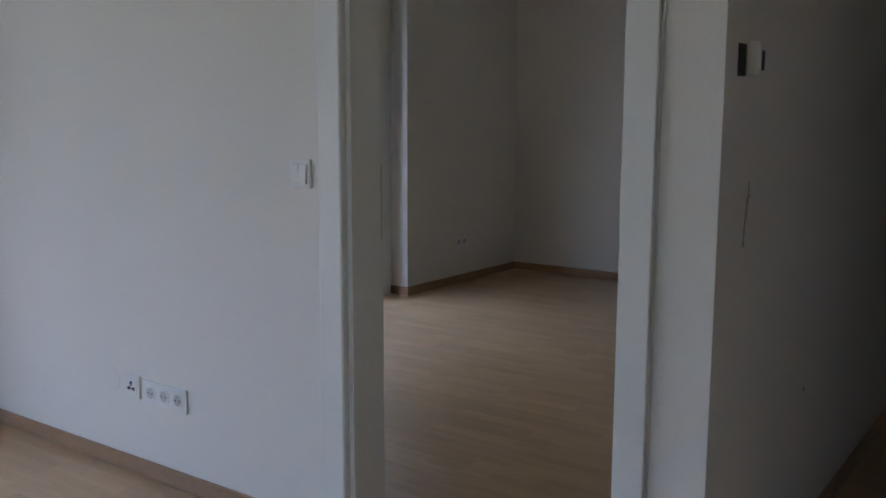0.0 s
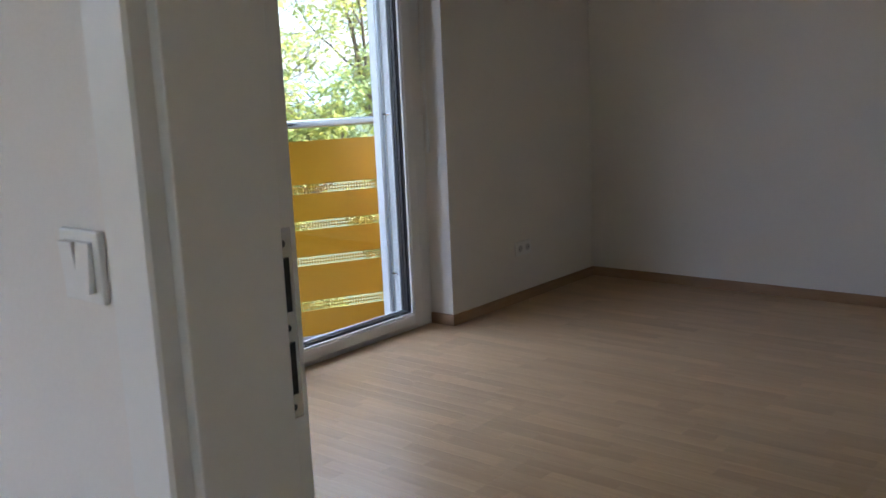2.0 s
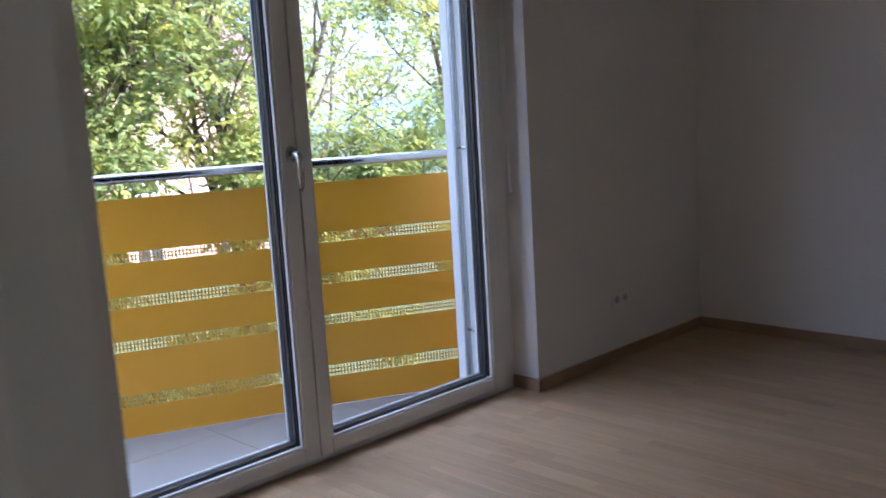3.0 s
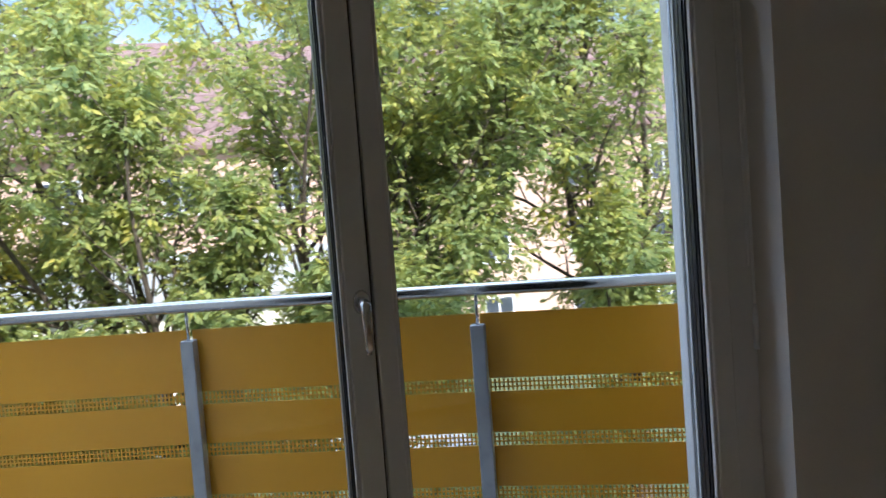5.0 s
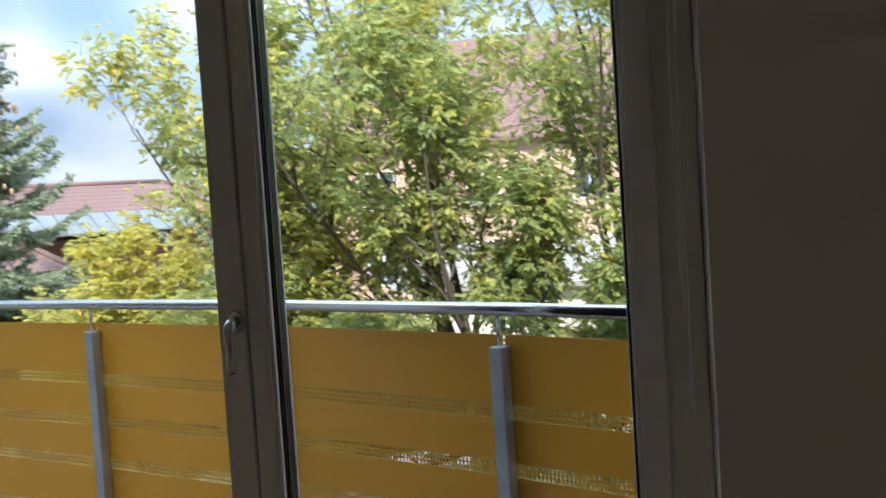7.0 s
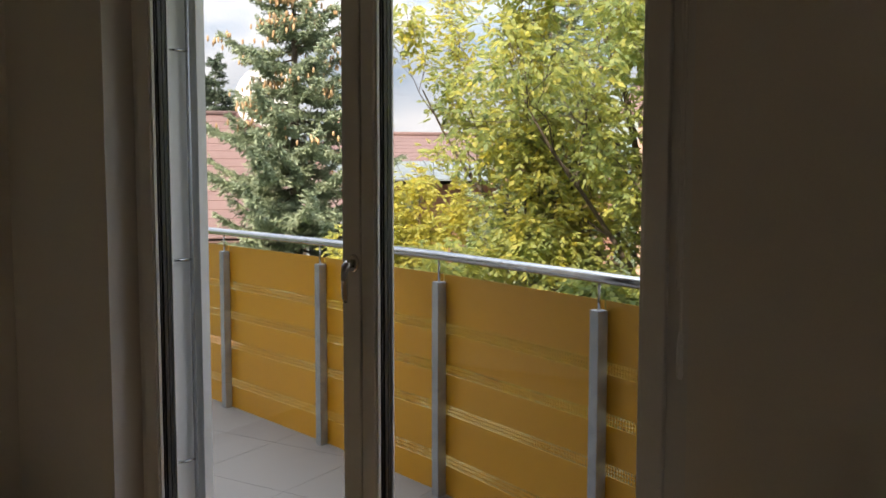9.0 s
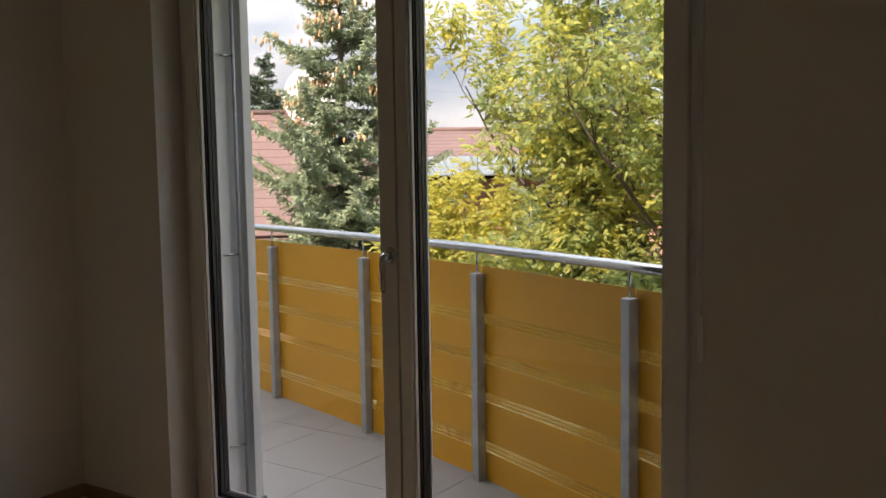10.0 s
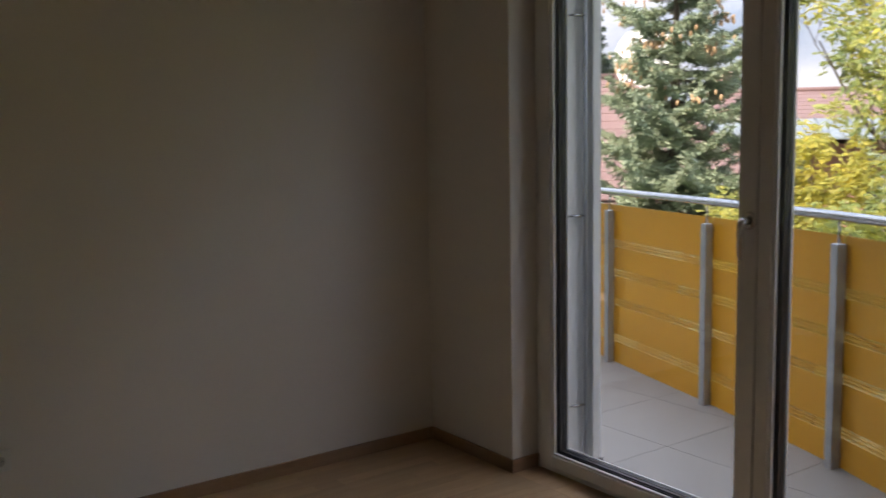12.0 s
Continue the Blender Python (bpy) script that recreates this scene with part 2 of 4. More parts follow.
# ---- mesh tools ----
def box(bm, x0, x1, y0, y1, z0, z1, bevel=0.0):
    vs = [bm.verts.new(c) for c in ((x0, y0, z0), (x1, y0, z0), (x1, y1, z0), (x0, y1, z0), (x0, y0, z1), (x1, y0, z1), (x1, y1, z1), (x0, y1, z1))]
    fs = [bm.faces.new([vs[i] for i in f]) for f in ((3, 2, 1, 0), (4, 5, 6, 7), (0, 1, 5, 4), (1, 2, 6, 5), (2, 3, 7, 6), (3, 0, 4, 7))]
    if bevel:
        es = list({e for f in fs for e in f.edges})
        bmesh.ops.bevel(bm, geom=es, offset=bevel, segments=2, profile=0.5, affect="EDGES")
    return vs


def tube(bm, pts, radii, sides=10, cap=True):
    """A round tube along points, with its radius at each."""
    rings = []
    n = len(pts)
    for i, p in enumerate(pts):
        p = Vector(p)
        d = (Vector(pts[min(i + 1, n - 1)]) - Vector(pts[max(i - 1, 0)])).normalized()
        u = d.orthogonal().normalized() if abs(d.z) > 0.99 else d.cross(Vector((0, 0, 1))).normalized()
        v = d.cross(u)
        r = radii[i] if isinstance(radii, (list, tuple)) else radii
        rings.append([bm.verts.new(p + r * (math.cos(a) * u + math.sin(a) * v)) for a in (2 * math.pi * k / sides for k in range(sides))])
    for a, b in zip(rings, rings[1:]):
        for k in range(sides):
            f = bm.faces.new((a[k], a[(k + 1) % sides], b[(k + 1) % sides], b[k]))
            f.smooth = True
    if cap:
        bm.faces.new(rings[0][::-1])
        bm.faces.new(rings[-1])


def part(name, bm, material, parent=None, label=""):
    """One bmesh as one mesh object, under a thing or a part."""
    me = bpy.data.meshes.new(name)
    bmesh.ops.recalc_face_normals(bm, faces=bm.faces)
    bm.to_mesh(me)
    bm.free()
    me.materials.append(material)
    ob = new(name, me)
    ob.parent = parent
    if label:
        ob["label"] = label
    return ob


def boxes(name, rows, material, parent=None, label="", bevel=0.0):
    bm = bmesh.new()
    for r in rows:
        box(bm, *r, bevel=bevel)
    return part(name, bm, material, parent, label)


def thing(name, label, category, at=(0, 0, 0), group="", turn=0.0):
    ob = new(name)
    ob.empty_display_size = 0.1
    ob.matrix_basis = pose(*at, 0, 0, turn)
    return tagged(ob, label, category, group)


def structure(ob, label):
    return tagged(ob, label, "", "", "structure")


# ---- plan ----
LEN = 4.254            # bedroom along the window wall
EAST = 3.06            # bedroom's far wall from the window
CX = 3.198             # hall side of that wall
TH = 0.216             # door wall
YL, YR = 0.597, 2.845   # window opening
WT = 2.34              # its head
FX = -0.14             # window frame's room face
OUT = -0.39            # outer wall face
H = 2.56
JL, JR = 2.200, 2.986  # clear door opening
DH = 2.0
LY = -5.0              # far wall of the living room
LX = 5.2
BZ = -0.10             # balcony floor

wall_w = structure(boxes("wall_west", [
    (OUT, 0, -TH, YL, -0.3, H), (OUT, 0, YR, LEN + 0.3, -0.3, H), (OUT, 0, YL, YR, WT, H), (OUT, 0, YL, YR, -0.3, -0.02),
    (OUT, 0, LY - 0.3, -4.5, -0.3, H), (OUT, 0, -0.75, -TH, -0.3, H), (OUT, 0, -4.5, -0.75, WT, H), (OUT, 0, -4.5, -0.75, -0.3, -0.02)], PAINT),
    "white-painted plastered outer wall with a deep window opening")
wall_s = structure(boxes("wall_south", [(0, JL - 0.135, -TH, 0, 0, H), (JL - 0.135, JL - 0.09, -TH, -0.060, 0, DH + 0.08), (JL - 0.135, JL - 0.09, -TH, 0, DH + 0.08, H), (JR + 0.08, CX, -TH, 0, 0, H), (JL - 0.09, JR + 0.08, -TH, 0, DH + 0.08, H)], PAINT),
    "white-painted partition wall with a door opening")
structure(boxes("wall_north", [(0, LX, LEN, LEN + 0.3, 0, H)], PAINT), "plain white-painted back wall of the bedroom")
structure(boxes("wall_east", [(EAST, CX, 0, LEN, 0, H)], PAINT), "white-painted wall between bedroom and dim hall")
structure(boxes("wall_hall", [(LX, LX + 0.3, LY - 0.3, LEN + 0.3, 0, H), (0, 0.9, LY - 0.3, LY, 0, H), (3.152, LX, LY - 0.3, LY, 0, H), (0.9, 3.152, LY - 0.3, LY, WT, H), (0.9, 3.152, LY - 0.3, LY, -0.3, -0.02)], PAINT), "plain white walls of hall and living room")
# added out of view: keeps bounced light off the hall wall
structure(boxes("wall_corridor", [(4.05, LX, -0.2, LEN, 0, H), (CX, 4.05, 3.0, 3.2, 0, H)], PAINT), "unseen plain white walls added to keep the corridor dim")
structure(boxes("ceiling", [(OUT, LX + 0.3, LY - 0.3, LEN + 0.3, H, H + 0.25)], PAINT), "plain white-painted ceiling")
# unseen storey added to shade the balcony and the trees' lower parts
structure(boxes("roof_storey", [(OUT, LX + 0.3, LY - 0.3, LEN + 3, H + 0.25, H + 2.3)], RENDER), "unseen white rendered storey above, added for its shade")
structure(boxes("outer_wall", [(OUT, LX + 0.3, LEN + 0.3, LEN + 3, -5, H + 0.25), (OUT + 0.002, LX + 0.3, LY - 0.3, LEN + 0.3, -5, -0.3)], RENDER),
    "white rendered outer walls of the apartment house")
floor = structure(boxes("floor", [(0, LX, LY, LEN, -0.12, -0.004)], FLOORGAP), "light oak strip parquet floor with fine joints")

# outer reveal of white render
structure(boxes("trim", [(OUT + 0.05, FX - 0.08, YL, YL + 0.090, -0.02, WT), (OUT + 0.05, FX - 0.08, YR - 0.070, YR, -0.02, WT), (OUT, OUT + 0.045, YL, YL + 0.138, -0.02, WT), (OUT, OUT + 0.045, YR - 0.108, YR, -0.02, WT)], RENDER), "white rendered outer window reveal")


# ---- skirting ----
def skirting(x0, x1, y0, y1):
    ob = boxes("baseboard", [(x0, x1, y0, y1, 0, 0.058)], OAKTRIM, bevel=0.003)
    return structure(ob, "brown oak skirting board along the wall")


S = 0.014
skirting(0.001, S, S, YL)
skirting(0.001, S, YR, LEN - S)
skirting(FX, S, YL, YL + S)
skirting(FX, S, YR - S, YR)
skirting(0.001, EAST, LEN - S, LEN - 0.001)
skirting(0.001, JL - 0.135, 0.001, S)
skirting(EAST - S, EAST - 0.001, S, LEN - S)
skirting(0.001, JL - 0.114, -TH - S, -TH - 0.001)
skirting(CX + 0.001, CX + S, -TH, LEN)


# white plastic greyed to paint the shade in gaps and socket wells
mat_grey = mat("plastic_recess_shade", (0.50, 0.50, 0.49), (0.58, 0.58, 0.57), 0.4, scale=30)


SCUFF = mat("rubbed_paint", (0.42, 0.40, 0.37), (0.62, 0.59, 0.55), 0.9, scale=40)


# ---- door frame ----
def door_frame():
    f = thing("door_frame", "white lacquered wooden door frame without a leaf", "door frame", (0, 0, 0))
    f["kind"] = "structure"
    f.name = "door_1"
    for side in (-1, 1):
        e = JL if side < 0 else JR

        def sx(a, b):
            return (e + a, e + b) if side > 0 else (e - b, e - a)
        boxes("lining", [(*sx(0, 0.078), -TH - 0.010, -0.100, 0, DH)], LACQUER, f, bevel=0.002)
        boxes("rebate", [(*sx(0.030, 0.078), -0.100, -0.055, 0, DH)], LACQUER, f, bevel=0.0015)
        if side > 0:
            boxes("casing", [(JR + 0.002, JR + 0.078, -TH - 0.024, -TH - 0.010, 0, DH + 0.1), (JR + 0.0785, JR + 0.0795, -TH - 0.010, -TH - 0.001, 0, DH + 0.1)], LACQUER, f, bevel=0.003)
            continue
        # moulded casing, thicker towards the opening
        bm = bmesh.new()
        rim = [(JL - 0.112, -TH - 0.001), (JL - 0.112, -TH - 0.020), (JL - 0.104, -TH - 0.025), (JL - 0.030, -TH - 0.033), (JL - 0.020, -TH - 0.035), (JL - 0.0155, -TH - 0.031), (JL - 0.0155, -TH - 0.0102), (JL - 0.0785, -TH - 0.0102), (JL - 0.0785, -TH - 0.001)]
        lo = [bm.verts.new((x, y, 0)) for x, y in rim]
        hi = [bm.verts.new((x, y, DH + 0.1)) for x, y in rim]
        bm.faces.new(lo)
        bm.faces.new(hi)
        for k in range(len(rim)):
            j = (k + 1) % len(rim)
            bm.faces.new((lo[k], lo[j], hi[j], hi[k]))
        part("casing", bm, LACQUER, f)
    boxes("head_lining", [(JL, JR, -TH - 0.010, -0.045, DH, DH + 0.078)], LACQUER, f)
    boxes("head_casing", [(JL - 0.018, JR + 0.018, -TH - 0.024, -TH - 0.010, DH + 0.018, DH + 0.1)], LACQUER, f)
    # strike plate with latch and bolt openings
    px = JL - 0.030
    plate = boxes("strike_plate", [(px - 0.001, px + 0.002, -0.092, -0.064, 0.885, 1.105)], CHROME, f, "bright steel strike plate", bevel=0.001)
    # both holes are raised blocks, their inner shade put into the colour
    boxes("latch_hole", [(px + 0.001, px + 0.003, -0.086, -0.070, 1.01, 1.072)], DARK, plate)
    boxes("bolt_hole", [(px + 0.001, px + 0.003, -0.086, -0.070, 0.914, 0.975)], DARK, plate)
    for z in (0.899, 0.992, 1.088):
        bm = bmesh.new()
        tube(bm, [(px + 0.001, -0.078, z), (px + 0.0035, -0.078, z)], 0.004, 10)
        part("screw", bm, DARK, plate)
    return f


door_frame()


# ---- marks on the hall wall ----
def scuffs():
    """Rubbed grey marks and a plugged hole beside the thermostat."""
    rng = random.Random(4)
    bm = bmesh.new()
    for i in range(16):
        u = i / 15
        y, z = -0.018 - 0.026 * u + rng.uniform(-0.006, 0.006), 1.090 - 0.135 * u
        box(bm, CX, CX + 0.0012, y - rng.uniform(0.002, 0.006), y + rng.uniform(0.002, 0.005), z - rng.uniform(0.003, 0.006), z + rng.uniform(0.003, 0.006))
    tube(bm, [(CX, 0.569, 0.471), (CX + 0.002, 0.569, 0.471)], 0.006, 8)
    return structure(part("scuff_marks", bm, SCUFF), "grey rubbed scuff marks on the hall wall")


scuffs()


# ---- window ----
def french_window(y0, y1):
    """Two-leaf french window in white pvc; built at the origin of its opening."""
    w = thing("window_1", "white plastic two-leaf french window with clear panes", "window", (FX, y0, 0))
    w["kind"] = "structure"
    W, T = y1 - y0, WT
    d = 0.075
    fr, rr = 0.076, 0.121
    bot = 0.045
    mid = 1.116
    # fixed frame
    boxes("window_frame", [(-d, 0, 0.002, fr, 0, T), (-d, 0, W - rr, W - 0.002, 0, T), (-d, 0, fr, W - rr, T - fr, T), (-d, 0, fr, W - rr, -0.019, bot - 0.012)], PVC, w, bevel=0.003)
    for a, b, who, s0w, s1w in ((fr - 0.022, mid - 0.003, "l", 0.066, 0.066), (mid + 0.003, W - rr + 0.022, "r", 0.053, 0.066)):
        z0, z1 = bot - 0.018, T - fr + 0.02
        hi = 0.026
        ga, gb, gz0, gz1 = a + s0w, b - s1w, z0 + 0.056, z1 - 0.066
        leaf = boxes("sash", [(-0.055, hi, a, ga, z0, z1), (-0.055, hi, gb, b, z0, z1), (-0.055, hi, ga, gb, z0, gz0), (-0.055, hi, ga, gb, gz1, z1)], PVC, w, bevel=0.005)

        def ring(name, x0, x1, o, i, material, label="", bevel=0.0):
            return boxes(name, [(x0, x1, ga + o, ga + i, gz0 + o, gz1 - o), (x0, x1, gb - i, gb - o, gz0 + o, gz1 - o), (x0, x1, ga + i, gb - i, gz0 + o, gz0 + i), (x0, x1, ga + i, gb - i, gz1 - i, gz1 - o)], material, leaf, label, bevel)
        # glazing bead, rubber seal, deep black spacers of the triple glazing, outer lip
        ring("glazing_bead", 0.004, 0.02, 0.0, 0.010, PVC, bevel=0.002)
        ring("seal", -0.004, 0.003, 0.004, 0.014, GASKET, "black rubber glazing seal")
        ring("spacer", -0.026, -0.0085, 0.002, 0.017, SPACER)
        ring("spacer", -0.047, -0.0295, 0.002, 0.017, SPACER)
        ring("outer_lip", -0.062, -0.052, 0.0, 0.019, PVC, bevel=0.002)
        for x0 in (-0.0080, -0.0290, -0.0510):
            g = boxes("pane", [(x0, x0 + 0.003, ga + 0.003, gb - 0.003, gz0 + 0.003, gz1 - 0.003)], GLASS, leaf, "clear glazed pane")
            g.visible_shadow = False
        if who == "l":
            hy, hz = b - 0.025, 1.152
            bm = bmesh.new()
            tube(bm, [(hi, hy, hz), (hi + 0.004, hy, hz), (hi + 0.012, hy, hz)], [0.023, 0.0225, 0.019], 18)
            for v in bm.verts:
                v.co.z = hz + (v.co.z - hz) * 1.35
            h = part("handle", bm, CHROME, leaf, "satin chrome lever handle, turned down")
            bm = bmesh.new()
            tube(bm, [(hi + 0.01, hy, hz), (hi + 0.034, hy, hz), (hi + 0.047, hy, hz - 0.008), (hi + 0.052, hy, hz - 0.03), (hi + 0.05, hy, hz - 0.115), (hi + 0.047, hy, hz - 0.125)], [0.014, 0.014, 0.0145, 0.012, 0.0105, 0.007], 12)
            part("lever", bm, CHROME, h)
    boxes("meeting_seal", [(-0.03, 0.006, mid - 0.004, mid + 0.004, 0.03, T - fr)], GASKET, w)
    boxes("window_sill", [(-0.20, -d, 0.085, W - 0.085, -0.045, -0.02)], WHITEMETAL, w, "pale metal outer threshold")
    return w


win = french_window(YL, YR)
# unseen window copies, added to bring daylight into the living room
added_win2 = copy_thing(win, pose(FX, -2.98, 0))
added_win2.name = "window_2"
added_win3 = copy_thing(win, pose(FX, -4.5, 0))
added_win3.scale = (1, 0.68, 1)
added_win4 = copy_thing(win, pose(3.15, LY + FX, 0, 0, 0, 90))
added_win4.name = "window_4"
added_win3.name = "window_3"


def guide_rod(y, side):
    """Slim blind guide rod held off the outer reveal by brackets."""
    g = thing("guide_rod", "slim grey blind guide rod on brackets in the outer reveal", "guide rod", (-0.316, y, 0), "blind guide rods")
    bm = bmesh.new()
    tube(bm, [(0, 0, 0.0), (0, 0, WT)], 0.008, 8)
    part("rod", bm, GALV, g)
    for z in (0.27, 1.10, 1.935):
        bm = bmesh.new()
        tube(bm, [(0.0, 0.0, z), (0.05, side * 0.006, z), (0.082, side * 0.026, z)], 0.0055, 8)
        part("bracket", bm, STEEL, g, "small steel bracket")
    return g


guide_rod(YL + 0.118, -1)
guide_rod(YR - 0.118, 1)


def shutter_belt():
    b = thing("shutter_belt", "beige roller blind cord hanging beside the window", "blind cord", (FX + 0.06, YR - 0.045, 0))
    bm = bmesh.new()
    tube(bm, [(0, 0, 1.02), (0.002, 0.0, 1.5), (0, 0, WT)], 0.0035, 8)
    tube(bm, [(0.0, -0.014, 1.14), (0.001, -0.014, 1.6), (0, -0.014, WT)], 0.0025, 8)
    part("cord", bm, PVC, b)
    bm = bmesh.new()
    tube(bm, [(0, 0, 0.90), (0, 0, 0.91), (0, 0, 1.0), (0, 0, 1.03)], [0.006, 0.009, 0.008, 0.004], 10)
    part("pull", bm, PVC, b, "white plastic cord pull")
    return b


shutter_belt()


# ---- switch, sockets, thermostat ----
def turned(ob, m):
    ob.matrix_basis = m
    return ob


def wall_switch(m):
    t = thing("light_switch", "white square rocker light switch on the wall beside the door", "light switch")
    boxes("switch_frame", [(-0.0405, 0.0405, -0.0405, 0.0405, 0, 0.009)], PLASTIC, t, bevel=0.003)
    # grey plate that paints the shade around the rockers
    boxes("shade_insert", [(-0.0285, 0.0285, -0.0285, 0.0285, 0.0085, 0.0095)], mat_grey, t)
    for x0, x1, tilt in ((-0.0275, -0.0006, 1), (0.0006, 0.0275, -1)):
        bm = bmesh.new()
        vs = box(bm, x0, x1, -0.0275, 0.0275, 0.0095, 0.0135)
        for v in vs:
            if v.co.z > 0.011 and v.co.y * tilt > 0:
                v.co.z += 0.0045
        part("rocker", bm, PLASTIC, t)
    return turned(t, m)


def socket_plate(m, kinds, label, name="power_socket"):
    t = thing(name, label, "socket")
    n = len(kinds)
    w = 0.0405 + 0.0355 * (n - 1)
    boxes("cover_frame", [(-w, w, -0.0405, 0.0405, 0, 0.009)], PLASTIC, t, bevel=0.003)
    for i, kind in enumerate(kinds):
        cx = (i - (n - 1) / 2) * 0.071
        if kind == "power":
            bm = bmesh.new()
            tube(bm, [(cx, 0, 0.0092), (cx, 0, 0.0115)], 0.0262, 24)
            ins = part("socket_rim", bm, PLASTIC, t)
            bm = bmesh.new()
            tube(bm, [(cx, 0, 0.0116), (cx, 0, 0.0121)], 0.0195, 24)
            well = part("socket_well", bm, mat_grey, ins, "round socket well, its shade a flat grey disc")
            for dx in (-0.0095, 0.0095):
                bm = bmesh.new()
                tube(bm, [(cx + dx, 0, 0.0122), (cx + dx, 0, 0.0128)], 0.003, 8)
                part("contact_hole", bm, DARK, t)
        else:
            boxes("socket_insert", [(cx - 0.0275, cx + 0.0275, -0.0275, 0.0275, 0.009, 0.012)], PLASTIC, t, bevel=0.001)
            for dx, dy in ((-0.013, -0.008), (0.013, -0.008), (0.0, 0.012)):
                bm = bmesh.new()
                tube(bm, [(cx + dx, dy, 0.0121), (cx + dx, dy, 0.0135)], 0.0065, 12)
                part("aerial_hole", bm, DARK, t)
            boxes("arm", [(cx - 0.012, cx + 0.012, -0.0095, -0.0065, 0.0121, 0.0127), (cx - 0.0015, cx + 0.0015, -0.0065, 0.01, 0.0121, 0.0127)], DARK, t)
    return turned(t, m)


wall_switch(pose(2.008, -TH, 1.075, 90, 0, 0))
socket_plate(pose(1.362, -TH, 0.306, 90, 0, 0), ("power", "power", "power"), "white triple power socket on the wall above the skirting")
socket_plate(pose(1.187, -TH, 0.312, 90, 0, 0), ("aerial",), "white aerial socket with three round ports", "aerial_socket")
socket_plate(pose(0, 3.485, 0.305, 90, 0, 90), ("power", "power"), "white double power socket on the window wall")
socket_plate(pose(1.91, 0, 0.315, 90, 0, 180), ("power",), "white single power socket on the inner partition wall")


def blank_cover(m):
    t = thing("blank_cover", "flat round white blanking cover on the wall beside the aerial socket", "blank cover")
    bm = bmesh.new()
    tube(bm, [(0, 0, 0), (0, 0, 0.001), (0, 0, 0.0018)], [0.041, 0.041, 0.039], 28)
    part("cover", bm, PAINT, t)
    return turned(t, m)


blank_cover(pose(1.066, -TH, 0.316, 90, 0, 0))


def wiring_box(m, w, h):
    t = thing("wall_box", "open wiring box in the hall wall, its dark inside as black plates", "wiring box", group="open wiring boxes")
    # flat near-black plates paint the shade inside the open box
    boxes("box_rim", [(-w, w, -h, h, 0.0005, 0.003)], DARK, t, bevel=0.001)
    boxes("box_shade", [(-w * 0.8, w * 0.8, -h * 0.85, h * 0.85, 0.003, 0.0042)], GASKET, t)
    return turned(t, m)


def thermostat(m):
    t = thing("thermostat", "small white thermostat on the hall wall", "thermostat")
    boxes("housing", [(-0.012, 0.006, -0.038, 0.034, 0.001, 0.026)], PLASTIC, t, bevel=0.003)
    boxes("dial_strip", [(-0.007, 0.002, -0.028, 0.026, 0.026, 0.028)], PLASTIC, t, bevel=0.0008)
    return turned(t, m)


wiring_box(pose(CX, -0.117, 1.357, 90, 0, 90), 0.024, 0.034)
thermostat(pose(CX, -0.070, 1.363, 90, 0, 90))
wiring_box(pose(CX, 0.006, 1.363, 90, 0, 90), 0.032, 0.022)


# ---- balcony ----
POSTS = [(-2.64, -2.92), (-2.35, -1.86), (-2.03, -0.796), (-1.705, 0.261), (-1.349, 1.263), (-0.906, 2.242), (-0.41, 3.19)]
def slab():
    bm = bmesh.new()
    off = 0.10
    line = [(x - off, y) for x, y in POSTS]
    top = [bm.verts.new((x, y, BZ - 0.0025)) for x, y in line] + [bm.verts.new((OUT + 0.001, POSTS[-1][1], BZ - 0.0025)), bm.verts.new((OUT + 0.001, POSTS[0][1], BZ - 0.0025))]
    f = bm.faces.new(top)
    r = bmesh.ops.extrude_face_region(bm, geom=[f])
    for v in r["geom"]:
        if isinstance(v, bmesh.types.BMVert):
            v.co.z -= 0.2
    return bm


